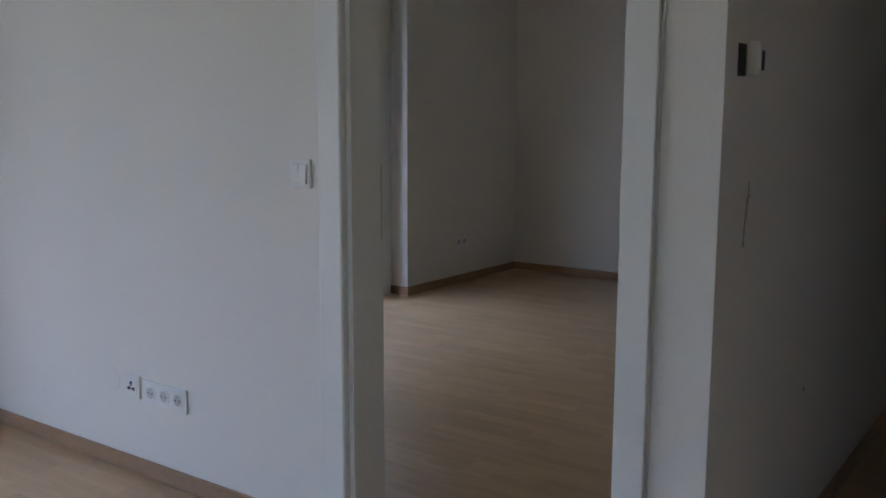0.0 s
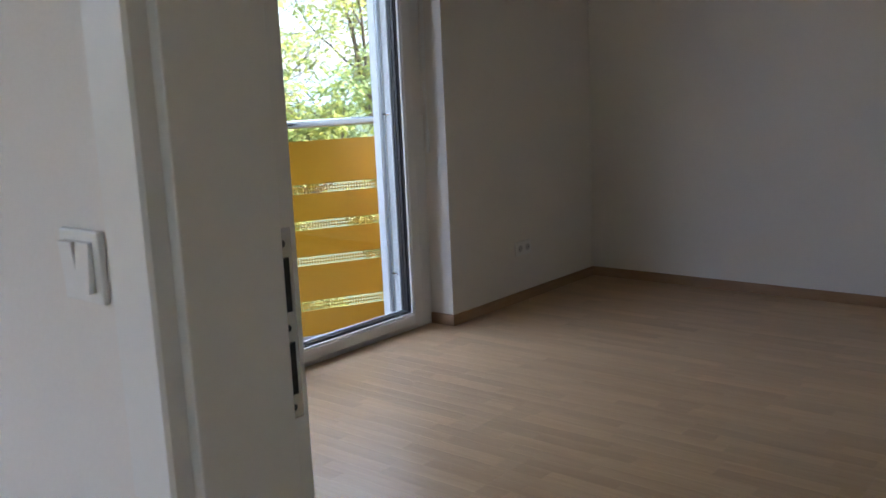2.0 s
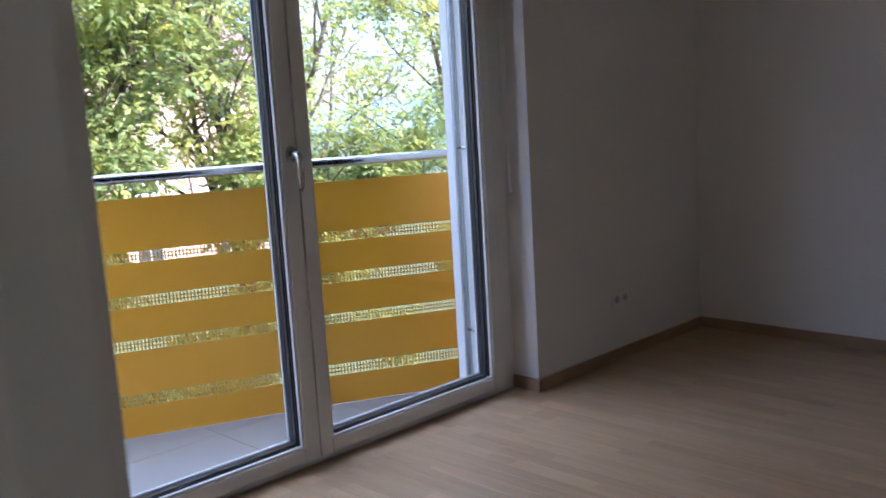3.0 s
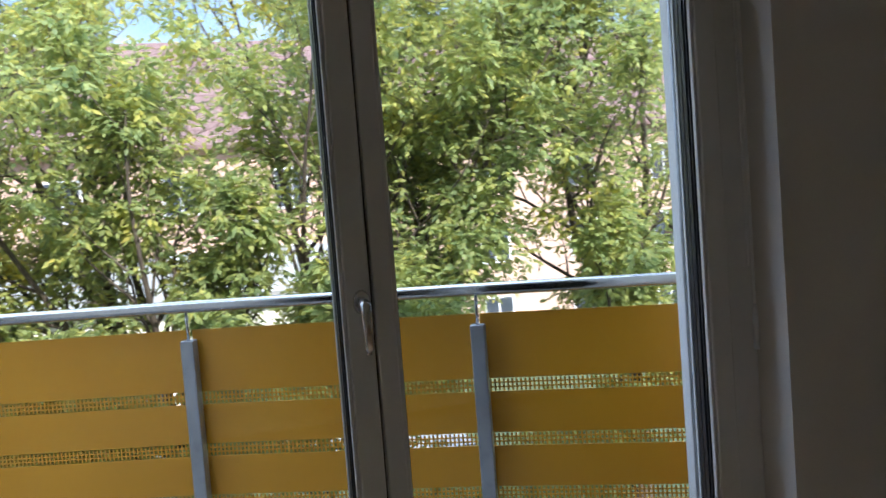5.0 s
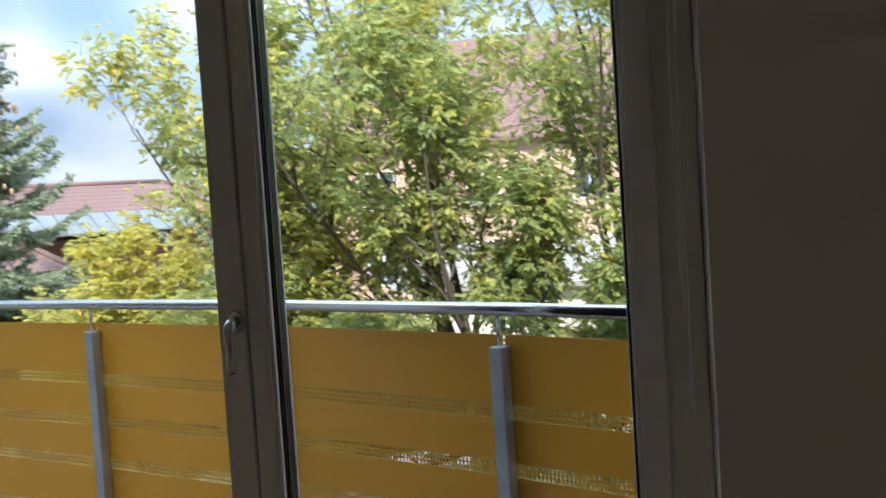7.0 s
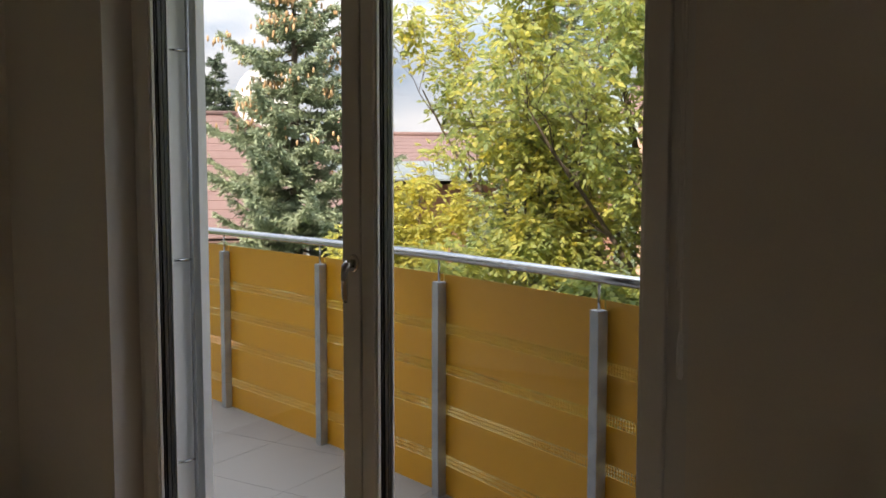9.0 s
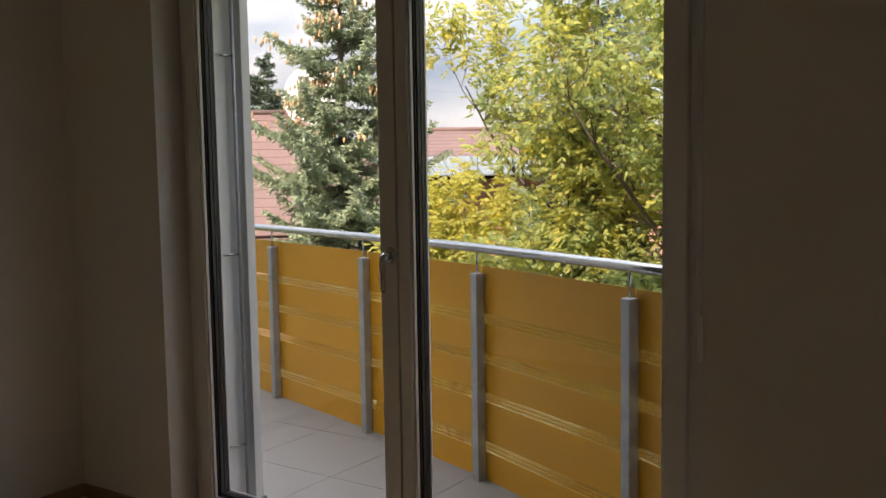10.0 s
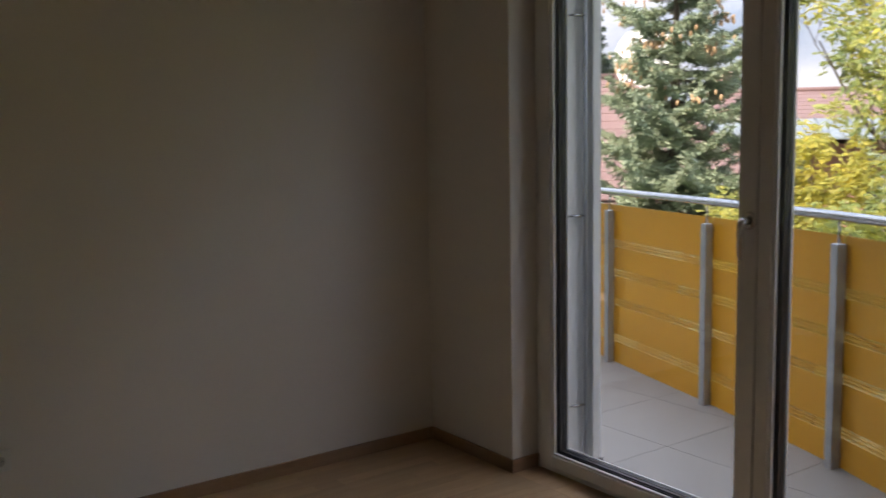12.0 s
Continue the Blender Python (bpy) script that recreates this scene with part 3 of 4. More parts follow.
balcony = structure(part("balcony_floor", slab(), GROUT), "grey stoneware tiles on the balcony")
def railing():
    r = thing("balcony_railing", "balcony railing with yellow perforated panels and a steel handrail", "railing", (0, 0, 0))
    pts = [Vector((x, y, 0)) for x, y in POSTS]
    rail = []
    for i, p in enumerate(pts):
        rail.append((p.x, p.y, 1.062))
    bm = bmesh.new()
    tube(bm, rail, 0.0225, 16)
    part("handrail", bm, STEEL, r, "brushed stainless steel handrail tube")
    for i, p in enumerate(pts[:-1]):
        d = (pts[i + 1] - pts[max(i - 1, 0)]).normalized()
        m = Matrix.Translation((p.x, p.y, 0)) @ Matrix.Rotation(math.atan2(d.y, d.x) - math.pi / 2, 4, "Z")
        bm = bmesh.new()
        box(bm, -0.025, 0.025, -0.025, 0.025, BZ - 0.006, 0.938, bevel=0.004)
        bm.transform(m)
        post = part("post", bm, GALV, r, "square galvanised steel post")
        bm = bmesh.new()
        tube(bm, [(0, 0, 0.935), (0, 0, 1.045)], 0.006, 8)
        bm.transform(m)
        part("pin", bm, STEEL, post)
    # sheet panels with four bands of small slots
    zb, zt = BZ + 0.003, 0.972
    bands = [(0.045, 0.098), (0.297, 0.345), (0.493, 0.541), (0.690, 0.738)]
    for i in range(len(pts) - 1):
        a, b = pts[i], pts[i + 1]
        L = (b - a).length
        d = (b - a).normalized()
        m = Matrix.Translation(a) @ Matrix.Rotation(math.atan2(d.y, d.x), 4, "Z")
        bm = bmesh.new()
        y0, y1 = 0.030, 0.034
        z = zb
        for lo, hi in bands:
            box(bm, 0.004, L - 0.004, y0, y1, z, lo)
            z = hi
        box(bm, 0.004, L - 0.004, y0, y1, z, zt)
        pitch, bar = 0.0155, 0.0062
        for lo, hi in bands:
            rows = 3
            step = (hi - lo) / rows
            for k in range(1, rows):
                box(bm, 0.004, L - 0.004, y0, y1, lo + k * step - 0.0025, lo + k * step + 0.0025)
            n = int((L - 0.03) / pitch)
            for j in range(n + 1):
                s = 0.012 + j * pitch
                for k in range(rows):
                    box(bm, s - bar / 2, s + bar / 2, y0 + 0.0005, y1 - 0.0005, lo + k * step + 0.0025, lo + (k + 1) * step - 0.0025)
        bm.transform(m)
        part("panel", bm, YELLOW, r, "yellow sheet metal panel with four bands of slots")
    return r


railing()


# ---- outdoors ----
structure(boxes("ground", [(-600, 400, -500, 500, -5.4, -5.0)], GRASS), "garden ground with grass")
structure(boxes("pavement", [(-30.5, -19.5, -4.0, 8.0, -5.0, -4.94)], CONCRETE), "pale sunlit concrete yard behind the trees")


def mesh_part(name, verts, faces, material, parent, label="", smooth=False):
    me = bpy.data.meshes.new(name)
    me.from_pydata(verts, [], faces)
    me.materials.append(material)
    if smooth:
        me.polygons.foreach_set("use_smooth", [True] * len(me.polygons))
    me.update()
    ob = new(name, me)
    ob.parent = parent
    if label:
        ob["label"] = label
    return ob


def leaves(rng, anchors, ways, size, count):
    """Compound leaves: a drooping stalk at every anchor with pairs of folded lance-shaped leaflets and one at its end."""
    n = len(anchors)
    ax = ways + rng.normal(0, 0.35, (n, 3))
    ax /= np.linalg.norm(ax, axis=1)[:, None]
    side = np.cross(ax, (0, 0, 1.0))
    side /= np.linalg.norm(side, axis=1)[:, None] + 1e-9
    stalk = size * rng.uniform(1.3, 2.2, n)
    scale = rng.uniform(0.7, 1.2, n)
    V = []
    for pos, turn in ((0.3, 1), (0.32, -1), (0.55, 1), (0.57, -1), (0.8, 1), (0.82, -1), (1.0, 0))[-count:]:
        base = anchors + ax * (stalk * pos)[:, None] - np.array((0, 0, 1.0)) * (stalk * 0.25 * pos * pos)[:, None]
        d = ax * rng.uniform(0.5, 0.8, n)[:, None] + side * (turn * rng.uniform(0.5, 0.8, n))[:, None] + rng.normal(0, 0.12, (n, 3))
        d[:, 2] -= 0.2
        d /= np.linalg.norm(d, axis=1)[:, None]
        up = np.array([0, 0, 1.0]) + rng.normal(0, 0.55, (n, 3))
        s = np.cross(d, up)
        s /= np.linalg.norm(s, axis=1)[:, None] + 1e-9
        nn = np.cross(s, d)
        ln = (size * scale * rng.uniform(0.8, 1.15, n))[:, None]
        w = ln * rng.uniform(0.20, 0.29, n)[:, None]
        V.append(np.stack([base, base + d * ln * 0.42 + s * w - nn * w * 0.3, base + d * ln * 0.42 - s * w - nn * w * 0.3, base + d * ln - nn * ln * 0.12], 1))
    V = np.concatenate(V, 0)
    k = np.arange(len(V))[:, None] * 4
    F = np.concatenate([k + [0, 3, 1], k + [0, 2, 3]], 0)
    return V.reshape(-1, 3).tolist(), F.tolist()


def limb_tubes(runs):
    """Tapered limbs, each a run of points and radii, as vertices and faces."""
    V, F = [], []
    for pts, radii, sides in runs:
        P, R = np.array(pts), np.array(radii)
        d = np.gradient(P, axis=0)
        d /= np.linalg.norm(d, axis=1)[:, None] + 1e-9
        u = np.cross(d, (0.31, 0.17, 0.94) if abs(d[0, 2]) < 0.9 else (1.0, 0.1, 0.0))
        u /= np.linalg.norm(u, axis=1)[:, None] + 1e-9
        w = np.cross(d, u)
        o = len(V)
        ang = np.arange(sides) * 2 * np.pi / sides
        ring = P[:, None] + R[:, None, None] * (np.cos(ang)[None, :, None] * u[:, None] + np.sin(ang)[None, :, None] * w[:, None])
        V += ring.reshape(-1, 3).tolist()
        for i in range(len(P) - 1):
            for k in range(sides):
                a, b = o + i * sides + k, o + i * sides + (k + 1) % sides
                F.append((a, b, b + sides, a + sides))
    return V, F


def broad_tree(name, base, fork, heads, label, seed, size=0.085, trunk_r=0.15, material=None, kids=(9, 7, 5), leafy=3, reach=1.0, per=5):
    """A many-stemmed tree: stems fan out of the fork towards heads, and branches, twigs and hanging compound leaves follow."""
    rng = np.random.default_rng(seed)
    t = thing(name, label, "tree", base)
    fork = np.array(fork) - np.array(base)
    runs = [([(0, 0, -0.3), (0, 0, 0.4), tuple(fork * 0.55 + (0.06, 0.04, 0)), tuple(fork)], [trunk_r * 1.5, trunk_r * 1.1, trunk_r, trunk_r * 0.9], 10)]
    anchors, ways = [], []

    def unit(v):
        return v / (np.linalg.norm(v) + 1e-9)

    def grow(start, way, length, radius, level):
        n = (9, 7, 5, 4)[level]
        pts, p, d = [start], start.copy(), unit(way)
        for i in range(n):
            lift = (0.05, 0.07, 0.02, -0.10)[level]
            d = unit(d + rng.normal(0, (0.09, 0.14, 0.20, 0.25)[level], 3) + np.array((0, 0, lift)))
            p = p + d * (length / n)
            pts.append(p.copy())
        f = np.linspace(0, 1, n + 1)
        runs.append((pts, radius * (1 - 0.86 * f), (8, 6, 5, 4)[level]))
        pts = np.array(pts)

        def along(u):
            x = u * n
            i = min(int(x), n - 1)
            return pts[i] + (pts[i + 1] - pts[i]) * (x - i), unit(pts[i + 1] - pts[i])
        if level < 3:
            m = kids[level]
            for j in range(m):
                u = (0.22, 0.25, 0.2)[level] + (0.78, 0.75, 0.8)[level] * (j + rng.uniform(0.1, 0.9)) / m
                q, d0 = along(u)
                off = unit(np.cross(d0, rng.normal(0, 1, 3)))
                if off[2] < -0.3:
                    off = -off
                k = rng.uniform(0.55, 0.95)
                grow(q, d0 * (1.0 - 0.25 * k) + off * k, length * (0.50, 0.58, 0.66)[level] * rng.uniform(0.6, 1.15) * (1.12 - 0.55 * u), max(radius * (1 - 0.86 * u) * 0.62, 0.004), level + 1)
        if level >= 2:
            m = int(leafy * (1.0 if level == 3 else 0.6))
            for j in range(m):
                q, d0 = along(0.12 + 0.88 * (j + rng.uniform(0.2, 0.8)) / m)
                for sgn in (-1, 1):
                    side = unit(np.cross(d0, (0, 0, 1)) + rng.normal(0, 0.3, 3)) * sgn
                    anchors.append(q + rng.normal(0, 0.05, 3))
                    ways.append(side + d0 * 0.6 + np.array((0, 0, rng.uniform(-0.9, 0.3))))
    for x, y, z, r in heads:
        end = np.array((x, y, z)) - np.array(base)
        L = np.linalg.norm(end - fork)
        grow(fork + rng.normal(0, 0.08, 3) + np.array((0, 0, -rng.uniform(0, 0.5))), end - fork + np.array((0, 0, -0.12 * L)), L * 1.02 * reach, r, 0)
    V, F = limb_tubes(runs)
    mesh_part("trunk", V, F, BARK, t, "dark brown branching trunk and limbs", True)
    V, F = leaves(rng, np.array(anchors), np.array(ways), size, per)
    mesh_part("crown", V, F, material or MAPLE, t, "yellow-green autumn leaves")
    return t


def conifer(name, base, height, radius, label, seed, material, whorls=26, cones=0, density=1.0, coarse=1.0):
    """A spruce: whorls of drooping boughs with side twigs clad in needle tufts."""
    rng = np.random.default_rng(seed)
    t = thing(name, label, "tree", base)
    bm = bmesh.new()
    tube(bm, [(0, 0, -0.3), (0.03, 0, height * 0.5), (0, 0, height)], [0.2, 0.12, 0.01], 8)
    P, D, S = [], [], []
    tipsat = []
    for i in range(whorls):
        f = (i + 0.5) / whorls
        z = height * (0.08 + 0.92 * f)
        L0 = radius * (1 - f) ** 0.95 + 0.12
        for j in range(int(7 if f < 0.85 else 5)):
            a = 2 * math.pi * (j + rng.uniform(-0.3, 0.3)) / 7 + i * 1.3
            L = L0 * rng.uniform(0.5, 1.2)
            out = Vector((math.cos(a), math.sin(a), 0))
            side = Vector((-out.y, out.x, 0))
            zz = z + rng.uniform(-0.3, 0.3)
            sag = 0.36 * L * (1 - f) + 0.02
            def at(u):
                return out * (L * u) + Vector((0, 0, zz - sag * math.sin(u * 2.2) + 0.30 * L * u * u))
            tube(bm, [tuple(at(u)) for u in (0, 0.35, 0.7, 1.0)], [0.03 * (1 - f) + 0.01, 0.02, 0.012, 0.004], 5, False)
            n = max(4, int(L * 15 * density))
            for k in range(n):
                u = 0.12 + 0.88 * (k + rng.uniform()) / n
                p = at(u)
                tl = (0.10 + 0.34 * L * (1 - u) * 0.8) * rng.uniform(0.6, 1.2)
                for sgn in (-1, 1):
                    dv = (side * sgn * rng.uniform(0.6, 1.0) + out * rng.uniform(0.4, 0.9) + Vector((0, 0, rng.uniform(-0.45, 0.15)))).normalized()
                    m = max(1, int(tl / 0.10))
                    for q in range(m):
                        P.append(p + dv * (tl * q / m))
                        D.append((dv + Vector(rng.normal(0, 0.22, 3))).normalized())
                        S.append(rng.uniform(0.16, 0.25))
                P.append(p)
                D.append((out + Vector(rng.normal(0, 0.3, 3))).normalized())
                S.append(rng.uniform(0.14, 0.2))
            tipsat.append((f, at(rng.uniform(0.6, 1.0))))
    part("trunk", bm, BARK, t, "dark straight trunk and boughs")
    P, D, S = np.array([tuple(p) for p in P]), np.array([tuple(d) for d in D]), np.array(S)
    k = 8 if coarse == 1.0 else 4
    n = len(P)
    P, D, S = np.repeat(P, k, 0), np.repeat(D, k, 0), np.repeat(S, k)
    u = rng.uniform(0, 1, n * k)
    root = P + D * (S * u * 0.8)[:, None]
    tmp = rng.normal(0, 1, (n * k, 3))
    nd = D * 0.9 + tmp / np.linalg.norm(tmp, axis=1)[:, None] * 0.8
    nd /= np.linalg.norm(nd, axis=1)[:, None]
    s = np.cross(nd, rng.normal(0, 1, (n * k, 3)))
    s /= np.linalg.norm(s, axis=1)[:, None] + 1e-9
    ln = (0.10 * coarse * rng.uniform(0.7, 1.2, n * k))[:, None]
    wd = 0.025 * coarse
    V = np.stack([root - s * wd * 0.6, root + s * wd * 0.6, root + nd * ln + s * wd * 0.35, root + nd * ln - s * wd * 0.35], 1).reshape(-1, 3)
    F = (np.arange(n * k)[:, None] * 4 + [0, 1, 2, 3])
    mesh_part("crown", V.tolist(), F.tolist(), material, t, "blue-green needles on drooping boughs")
    if cones:
        bm = bmesh.new()
        pick = [p for f, p in tipsat if f > 0.5]
        for i in range(cones):
            hub = pick[rng.integers(len(pick))]
            for j in range(int(rng.integers(5, 14))):
                p = hub + Vector((rng.normal(0, 0.17), rng.normal(0, 0.17), rng.normal(-0.04, 0.07)))
                h = rng.uniform(0.10, 0.15)
                tube(bm, [tuple(p), tuple(p + Vector((0, 0, -h * 0.3))), tuple(p + Vector((0, 0, -h * 0.75))), tuple(p + Vector((0.01, 0, -h)))], [0.01, 0.030, 0.026, 0.006], 6)
        tagged(part("cones", bm, CONE, t, "light brown hanging cones"), kind="stuff")
    return t


def house(name, at, turn, size, eaves, ridge, wall_m, roof_m, label, over=0.5, rows=((0.9, 2.2), (3.6, 4.9)), cols=4, hip=False):
    """A house with gable roof, ridge along its x, and windows on its two long sides."""
    h = thing(name, label, "house", at, "", turn)
    L, W = size
    bm = bmesh.new()
    box(bm, -L / 2, L / 2, -W / 2, W / 2, -0.3, eaves)
    for sx in (() if hip else (-1, 1)):
        a, b, c = (bm.verts.new((sx * L / 2, y, z)) for y, z in ((-W / 2, eaves), (W / 2, eaves), (0, ridge - 0.2)))
        bm.faces.new((a, b, c))
    part("wall", bm, wall_m, h)
    bm = bmesh.new()
    slope = (ridge - eaves) / (W / 2)
    if hip:
        X, Y, k = L / 2 + over, W / 2 + over, L / 2 - W / 2
        zb = eaves - slope * over
        for lift in (0.0, 0.14):
            c = [bm.verts.new(p) for p in ((-X, -Y, zb + lift), (X, -Y, zb + lift), (X, Y, zb + lift), (-X, Y, zb + lift), (-k, 0, ridge + lift), (k, 0, ridge + lift))]
            for f in ((0, 1, 5, 4), (1, 2, 5), (2, 3, 4, 5), (3, 0, 4)):
                bm.faces.new([c[i] for i in f])
        for sy in (-1, 1):
            n = int(W / 2 / 0.33)
            for i in range(n):
                u = i / n
                xe = X + (k - X) * u
                y, z = sy * Y * (1 - u), zb + (ridge - zb) * u + 0.14
                box(bm, -xe, xe, y - 0.02, y + 0.02, z - 0.03, z + 0.003)
        for sx in (-1, 1):
            for sy in (-1, 1):
                tube(bm, [(sx * X, sy * Y, zb + 0.16), (sx * k, 0, ridge + 0.17)], 0.09, 6)
        tube(bm, [(-k, 0, ridge + 0.17), (k, 0, ridge + 0.17)], 0.1, 6)
    for sy in (() if hip else (-1, 1)):
        x0, x1 = -L / 2 - over, L / 2 + over
        ye, ze = sy * (W / 2 + over), eaves - slope * over
        lo = [bm.verts.new(c) for c in ((x0, ye, ze), (x1, ye, ze), (x1, 0, ridge), (x0, 0, ridge))]
        hi = [bm.verts.new(v.co + Vector((0, 0, 0.14))) for v in lo]
        bm.faces.new(lo[::-1])
        bm.faces.new(hi)
        for i in range(4):
            bm.faces.new((lo[i], lo[(i + 1) % 4], hi[(i + 1) % 4], hi[i]))
        n = int(W / 2 / 0.33)
        for i in range(1, n):
            y = ye * (1 - i / n)
            z = ze + (ridge - ze) * (i / n) + 0.14
            box(bm, x0, x1, y - 0.02, y + 0.02, z - 0.03, z + 0.003)
    roof = part("roof", bm, roof_m, h)
    boxes("chimney", [(L * 0.2, L * 0.2 + 0.6, -0.3, 0.3, ridge - 0.8, ridge + 1.0)], wall_m, roof)
    for sy in (-1, 1):
        for z0, z1 in rows:
            for i in range(cols):
                x = (i + 0.5) / cols * L - L / 2
                y = sy * (W / 2)
                w = boxes("window", [(x - 0.62, x + 0.62, min(y, y + sy * 0.05), max(y, y + sy * 0.05), z0 - 0.08, z1 + 0.08)], WHITEMETAL, h, "white framed window")
                for xa, xb in ((x - 0.54, x - 0.03), (x + 0.03, x + 0.54)):
                    boxes("pane", [(xa, xb, min(y + sy * 0.05, y + sy * 0.06), max(y + sy * 0.05, y + sy * 0.06), z0, z1)], PANE, w)
    return h


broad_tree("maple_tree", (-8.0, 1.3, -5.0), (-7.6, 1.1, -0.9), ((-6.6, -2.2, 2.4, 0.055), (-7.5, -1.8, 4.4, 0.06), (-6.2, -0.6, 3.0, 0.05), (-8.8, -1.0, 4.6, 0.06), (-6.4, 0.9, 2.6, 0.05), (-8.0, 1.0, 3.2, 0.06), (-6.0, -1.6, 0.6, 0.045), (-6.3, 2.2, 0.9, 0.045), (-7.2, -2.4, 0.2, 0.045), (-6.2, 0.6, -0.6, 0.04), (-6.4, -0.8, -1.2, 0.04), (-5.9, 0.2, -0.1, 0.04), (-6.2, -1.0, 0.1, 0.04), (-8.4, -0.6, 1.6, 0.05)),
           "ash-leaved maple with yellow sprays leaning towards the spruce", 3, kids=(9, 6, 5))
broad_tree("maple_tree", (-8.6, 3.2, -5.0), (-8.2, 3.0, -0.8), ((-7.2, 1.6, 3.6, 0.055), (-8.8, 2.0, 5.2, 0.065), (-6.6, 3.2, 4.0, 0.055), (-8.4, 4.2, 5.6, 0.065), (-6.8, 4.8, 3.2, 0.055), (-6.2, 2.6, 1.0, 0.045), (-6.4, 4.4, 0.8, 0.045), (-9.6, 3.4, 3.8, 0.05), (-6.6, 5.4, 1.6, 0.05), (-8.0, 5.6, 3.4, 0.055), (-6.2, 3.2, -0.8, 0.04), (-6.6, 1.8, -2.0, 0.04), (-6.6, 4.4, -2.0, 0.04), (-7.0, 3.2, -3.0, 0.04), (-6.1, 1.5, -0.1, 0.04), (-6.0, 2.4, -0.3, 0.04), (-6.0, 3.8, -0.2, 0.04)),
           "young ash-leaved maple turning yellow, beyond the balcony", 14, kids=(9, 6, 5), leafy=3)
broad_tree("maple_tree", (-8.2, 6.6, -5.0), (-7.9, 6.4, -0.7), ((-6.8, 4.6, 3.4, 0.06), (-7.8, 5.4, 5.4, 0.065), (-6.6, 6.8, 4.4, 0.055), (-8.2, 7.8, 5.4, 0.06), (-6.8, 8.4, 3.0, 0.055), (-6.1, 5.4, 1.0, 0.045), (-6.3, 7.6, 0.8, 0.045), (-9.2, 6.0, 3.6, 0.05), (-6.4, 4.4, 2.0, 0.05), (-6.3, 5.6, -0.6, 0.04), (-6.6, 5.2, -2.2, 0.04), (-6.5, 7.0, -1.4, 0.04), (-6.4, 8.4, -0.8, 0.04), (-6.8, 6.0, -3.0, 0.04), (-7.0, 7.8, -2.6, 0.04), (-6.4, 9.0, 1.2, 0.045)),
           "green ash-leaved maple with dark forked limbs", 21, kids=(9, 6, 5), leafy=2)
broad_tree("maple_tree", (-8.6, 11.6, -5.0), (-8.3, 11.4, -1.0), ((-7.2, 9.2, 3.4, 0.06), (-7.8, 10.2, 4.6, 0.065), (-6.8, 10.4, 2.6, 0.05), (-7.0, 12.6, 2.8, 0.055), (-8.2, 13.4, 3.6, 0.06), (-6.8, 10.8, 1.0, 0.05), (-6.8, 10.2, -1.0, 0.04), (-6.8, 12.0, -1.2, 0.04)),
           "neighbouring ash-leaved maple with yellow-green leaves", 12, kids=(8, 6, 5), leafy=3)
broad_tree("maple_tree", (-7.6, -2.9, -5.0), (-7.5, -2.9, -2.0), ((-7.2, -3.3, 0.6, 0.03), (-7.2, -2.7, 0.9, 0.03), (-7.0, -2.0, 0.7, 0.03), (-6.7, -2.4, 0.2, 0.03), (-6.8, -3.0, 0.5, 0.03), (-7.9, -3.1, 0.9, 0.03)),
           "small yellow-leaved maple below the spruce", 6, trunk_r=0.06, kids=(6, 5, 5), material=YELLOWMAPLE)
conifer("spruce_tree", (-14.1, -10.4, -5.0), 12.5, 4.2, "blue-green spruce laden with brown cones", 5, NEEDLES, whorls=27, cones=75, density=1.15)
conifer("spruce_tree", (-15.5, -4.6, -5.0), 11.6, 2.9, "slender spruce with brown cones behind the maple", 8, NEEDLES, whorls=24, cones=45, density=0.9)
conifer("dark_conifer", (-29.0, -27.8, -5.0), 11.7, 5.0, "dark fir beyond the red roof", 9, DARKNEEDLES, whorls=26, density=0.7, coarse=2.0)
conifer("dark_conifer", (-30.6, -31.0, -5.0), 11.4, 4.6, "second dark fir beyond the red roof", 17, DARKNEEDLES, whorls=24, density=0.6, coarse=2.0)
house("house", (-17.2, -22.1, -5.0), -46, (20, 10), 4.8, 8.2, PINK, ROOF, "house with a faded red tiled hip roof", hip=True)
h = house("house", (-27.5, -15.8, -5.0), -46, (13, 8), 6.2, 7.7, REDWALL, ROOF, "low brick-red house with a grey metal porch roof", hip=True)
bm = bmesh.new()
for i in range(16):
    x = -3.5 + i * 0.5
    lo, hi = [(x, 4.0, 6.75), (x + 0.49, 4.0, 6.75), (x + 0.49, 5.9, 6.15), (x, 5.9, 6.15)], 0.05
    a = [bm.verts.new(p) for p in lo]
    b = [bm.verts.new((p[0], p[1], p[2] + hi)) for p in lo]
    bm.faces.new(a[::-1]), bm.faces.new(b)
    for k in range(4):
        bm.faces.new((a[k], a[(k + 1) % 4], b[(k + 1) % 4], b[k]))
    tube(bm, [(x, 4.0, 6.82), (x, 5.9, 6.22)], 0.03, 5)
part("porch_roof", bm, METALROOF, h, "grey standing seam metal roof")
house("house", (-36, 7, -5.0), 92, (30, 11), 8.8, 12.9, PINK, ROOF, "pale pink three-storey house behind the maple", rows=((0.9, 2.2), (3.6, 4.9), (6.3, 7.6)), cols=8)
house("house", (-25, 1.5, -5.0), 88, (9, 6), 4.2, 5.0, CREAM, CONCRETE, "low cream outbuilding behind the maple", rows=((1.0, 2.4),), cols=4)


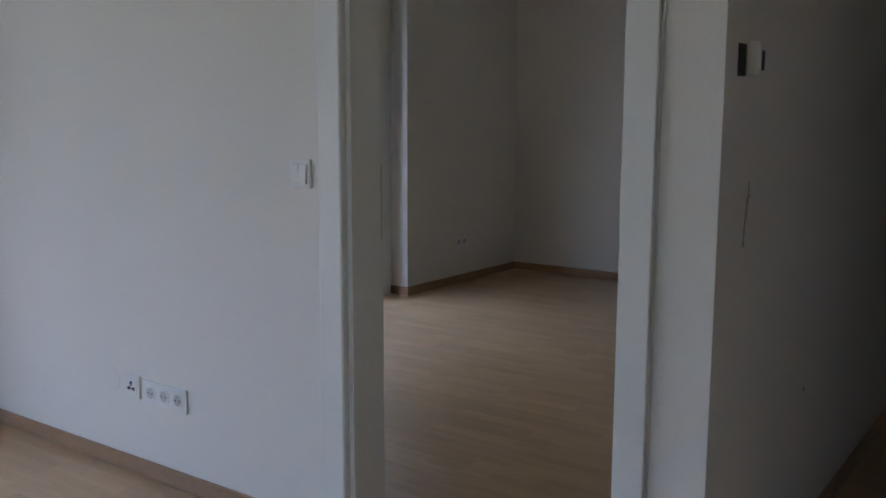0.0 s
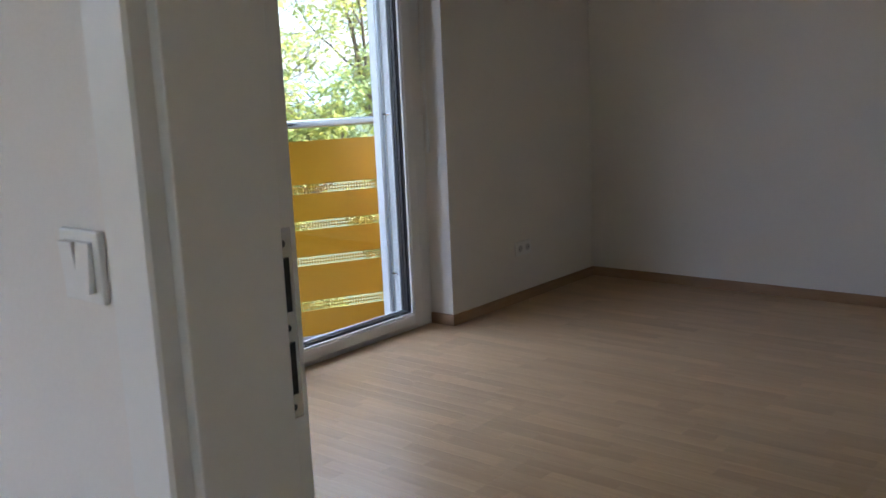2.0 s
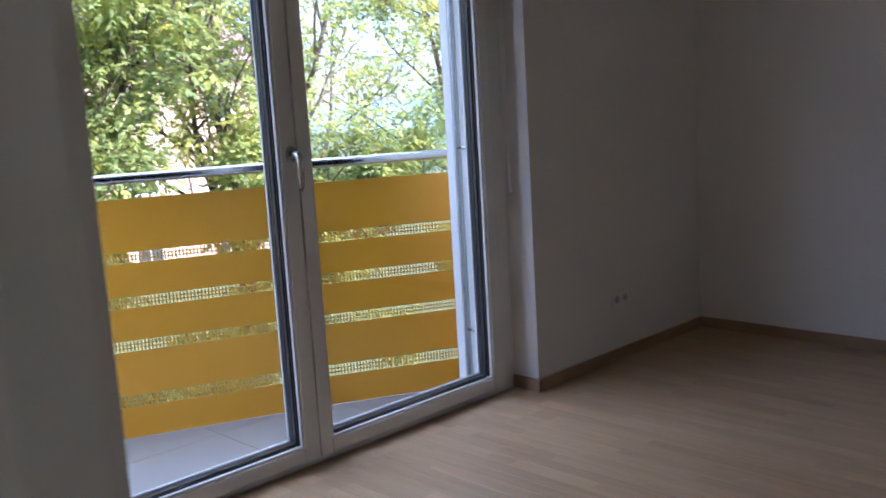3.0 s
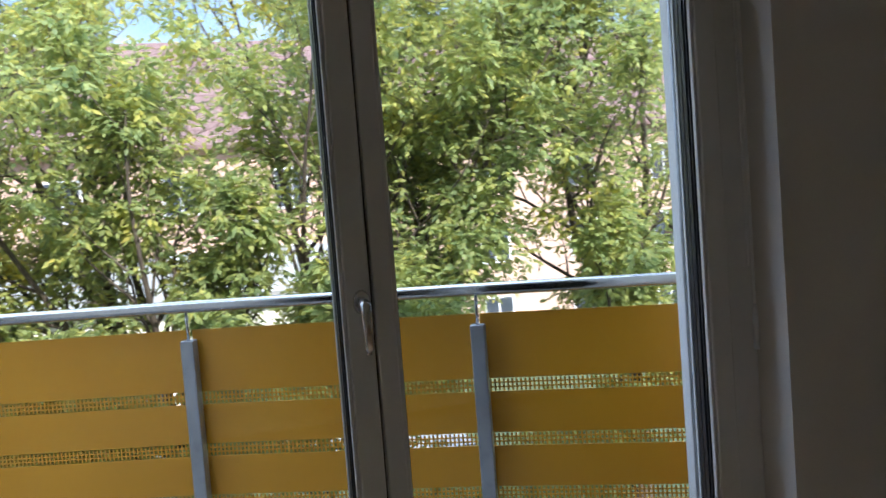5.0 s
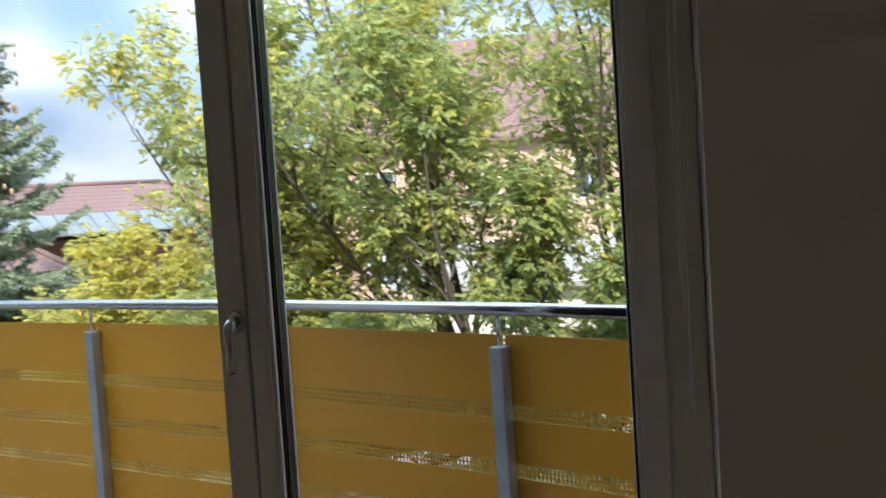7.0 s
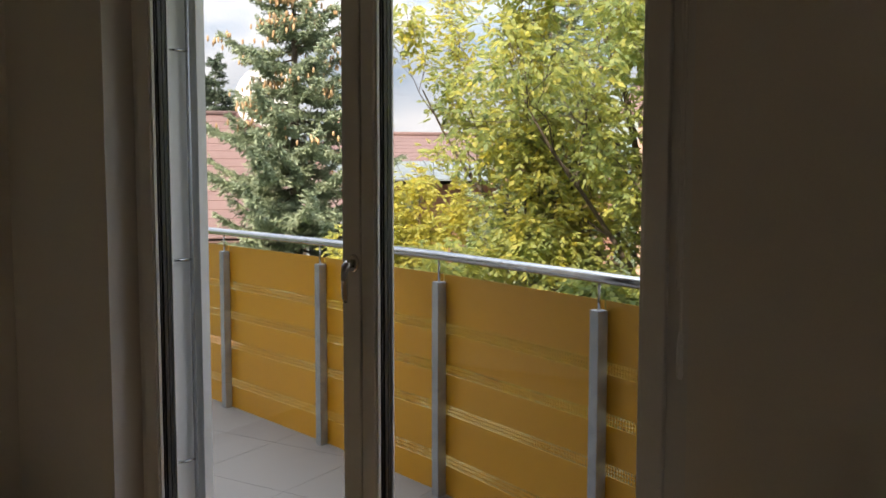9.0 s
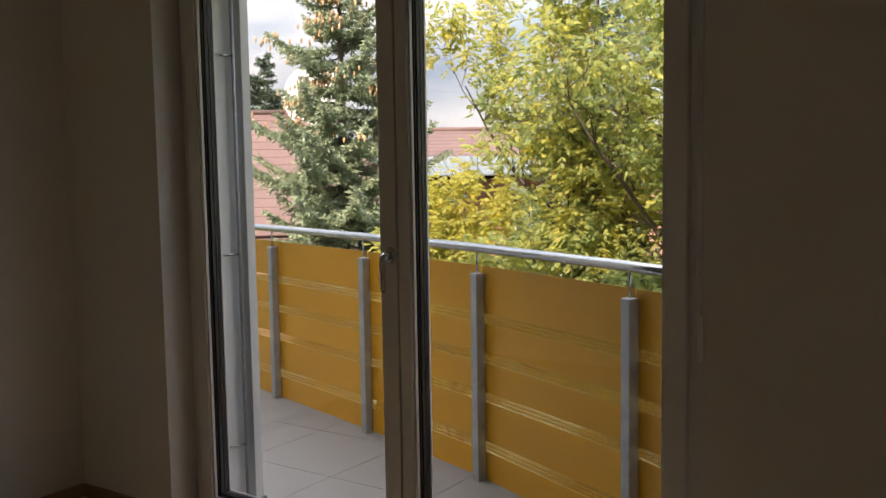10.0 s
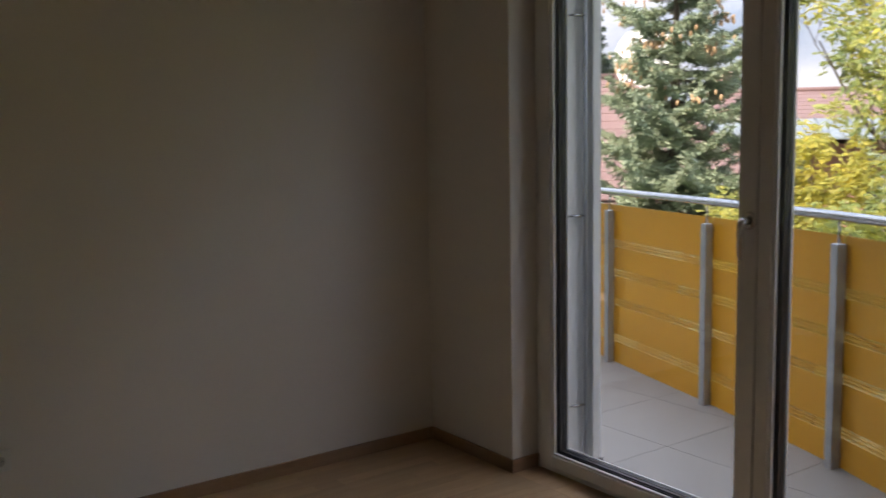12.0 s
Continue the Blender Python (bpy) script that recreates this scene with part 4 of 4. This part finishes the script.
def satellite_dish(at):
    t = thing("satellite_dish", "white satellite dish on a short pole", "satellite dish", at, "", -66)
    bm = bmesh.new()
    rings = []
    for i in range(6):
        rr = 0.28 * i / 5
        rings.append([bm.verts.new((rr * math.cos(a), 0.35 * rr * rr, rr * math.sin(a))) for a in (2 * math.pi * k / 20 for k in range(20))])
    for a, b in zip(rings[1:], rings[2:]):
        for k in range(20):
            bm.faces.new((a[k], a[(k + 1) % 20], b[(k + 1) % 20], b[k]))
    bm.faces.new(rings[1])
    bmesh.ops.remove_doubles(bm, verts=bm.verts, dist=0.001)
    bmesh.ops.solidify(bm, geom=bm.faces[:], thickness=0.03)
    part("dish", bm, WHITEMETAL, t)
    bm = bmesh.new()
    tube(bm, [(0, -0.05, -0.9), (0, -0.05, 0.0)], 0.03, 8)
    part("pole", bm, GALV, t)
    bm = bmesh.new()
    tube(bm, [(0, 0.1, -0.55), (0, 0.6, -0.1)], 0.015, 6)
    box(bm, -0.05, 0.05, 0.56, 0.68, -0.14, -0.04)
    part("feed_arm", bm, GALV, t)
    return t


satellite_dish((-20.9, -17.4, 3.85))


def hills():
    """Far wooded hills along the horizon."""
    bm = bmesh.new()
    prev = None
    for i in range(121):
        a = math.pi * (0.45 + 1.1 * i / 120)
        h = 9 + 16 * noise.noise(Vector((i * 0.11, 0.3, 0))) + 4 * noise.noise(Vector((i * 0.6, 2.0, 0))) + (8 if i > 60 else 0)
        col = [bm.verts.new((rr * math.cos(a), rr * math.sin(a), zz)) for rr, zz in ((300, -5), (380, h * 0.6), (460, h), (620, -5))]
        if prev:
            for k in range(3):
                bm.faces.new((prev[k], prev[k + 1], col[k + 1], col[k]))
        prev = col
    return structure(part("backdrop", bm, HILL), "wooded hills, haze painted into their blue-green")


# haze of distance is mixed into this base colour
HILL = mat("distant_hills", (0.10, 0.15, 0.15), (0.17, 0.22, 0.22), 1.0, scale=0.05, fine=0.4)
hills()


# ---- floorboards and tiles ----
CACHE = {}


def board(length, width, thick, material, name, kind):
    """A parquet board of three rows of staggered strips, a hair's joint between them."""
    key = (round(length, 3), round(width, 3), kind)
    if key not in CACHE:
        rng = random.Random(repr(key))
        bm = bmesh.new()
        g, c = 0.00015, 0.0005
        rows = max(1, round(width / 0.0643))
        rw = width / rows
        for r in range(rows):
            y0, y1 = r * rw, (r + 1) * rw
            x = -rng.uniform(0.0, 0.40)
            while x < length - 0.001:
                span = rng.uniform(0.34, 0.47)
                xa, xb = max(x, 0.0), min(x + span, length)
                if length - xb < 0.03:
                    xb = length
                x = xb
                lo = [(xa + g, y0 + g), (xb - g, y0 + g), (xb - g, y1 - g), (xa + g, y1 - g)]
                hi = [(xa + g + c, y0 + g + c), (xb - g - c, y0 + g + c), (xb - g - c, y1 - g - c), (xa + g + c, y1 - g - c)]
                p = [bm.verts.new((u, v, -thick)) for u, v in lo]
                q = [bm.verts.new((u, v, -c * 0.5)) for u, v in lo]
                d = [bm.verts.new((u, v, 0)) for u, v in hi]
                for m, n in ((p, q), (q, d)):
                    for k in range(4):
                        bm.faces.new((m[k], m[(k + 1) % 4], n[(k + 1) % 4], n[k]))
                bm.faces.new(d)
        me = bpy.data.meshes.new(name)
        bm.to_mesh(me)
        bm.free()
        me.materials.append(material)
        CACHE[key] = me
    return CACHE[key]


def lay(x0, x1, y0, y1, seed):
    rng = random.Random(seed)
    W, L = 0.193, 1.285
    y = y0
    while y < y1 - 0.01:
        w = min(W, y1 - y)
        x = x0 - round(rng.uniform(0, 1) * 8) / 8 * L
        while x < x1 - 0.01:
            a, b = max(x, x0), min(x + L, x1)
            if b - a > 0.02:
                ob = new("plank", board(b - a, w, 0.0035, OAK, "plank", rng.randrange(6)))
                ob.location = (a, y, 0)
                ob.parent = floor
            x += L
        y += W


lay(0.0, EAST, 0.0, LEN, 1)
lay(JL - 0.135, JR + 0.08, -TH, 0.0, 2)
lay(0.0, LX, LY, -TH, 3)
lay(CX, LX, -TH, LEN, 4)
for k in (0, 1):
    ya, yb = ((YL, YR), (-4.5, -0.75))[k]
    lay(FX, 0.0, ya, yb, 5 + k)
structure(boxes("floor_base", [(FX, 0, YL, YR, -0.02, -0.004), (FX, 0, -4.5, -0.75, -0.02, -0.004)], FLOORGAP), "floor bed in the window openings")


def lay_tiles():
    T = 0.60
    pts = [Vector((x, y, 0)) for x, y in POSTS]
    y = -3.0
    while y < POSTS[-1][1]:
        x = OUT - 0.002
        while x > -2.8:
            bm = bmesh.new()
            box(bm, x - T + 0.003, x, max(y, POSTS[0][1]), min(y + T - 0.003, POSTS[-1][1]), BZ - 0.0055, BZ)
            for a, b in zip(pts, pts[1:]):
                if b.y < y - 0.6 or a.y > y + T + 0.6:
                    continue
                d = (b - a).normalized()
                nrm = Vector((-d.y, d.x, 0))
                bmesh.ops.bisect_plane(bm, geom=bm.verts[:] + bm.edges[:] + bm.faces[:], plane_co=a + nrm * 0.055, plane_no=nrm, clear_outer=True)
            if len(bm.faces) > 3:
                part("tile", bm, TILE, balcony)
            else:
                bm.free()
            x -= T
        y += T
    structure(boxes("outer_skirting", [(OUT - 0.010, OUT - 0.001, YL - 3, YL + 0.105, BZ, BZ + 0.075), (OUT - 0.010, OUT - 0.001, YR - 0.105, YR + 0.3, BZ, BZ + 0.075),
        (OUT - 0.010, OUT + 0.045, YL + 0.1385, YL + 0.147, BZ, BZ + 0.12), (OUT - 0.010, OUT + 0.045, YR - 0.117, YR - 0.1085, BZ, BZ + 0.12)], TILE), "grey tile skirting along the outer wall")


lay_tiles()
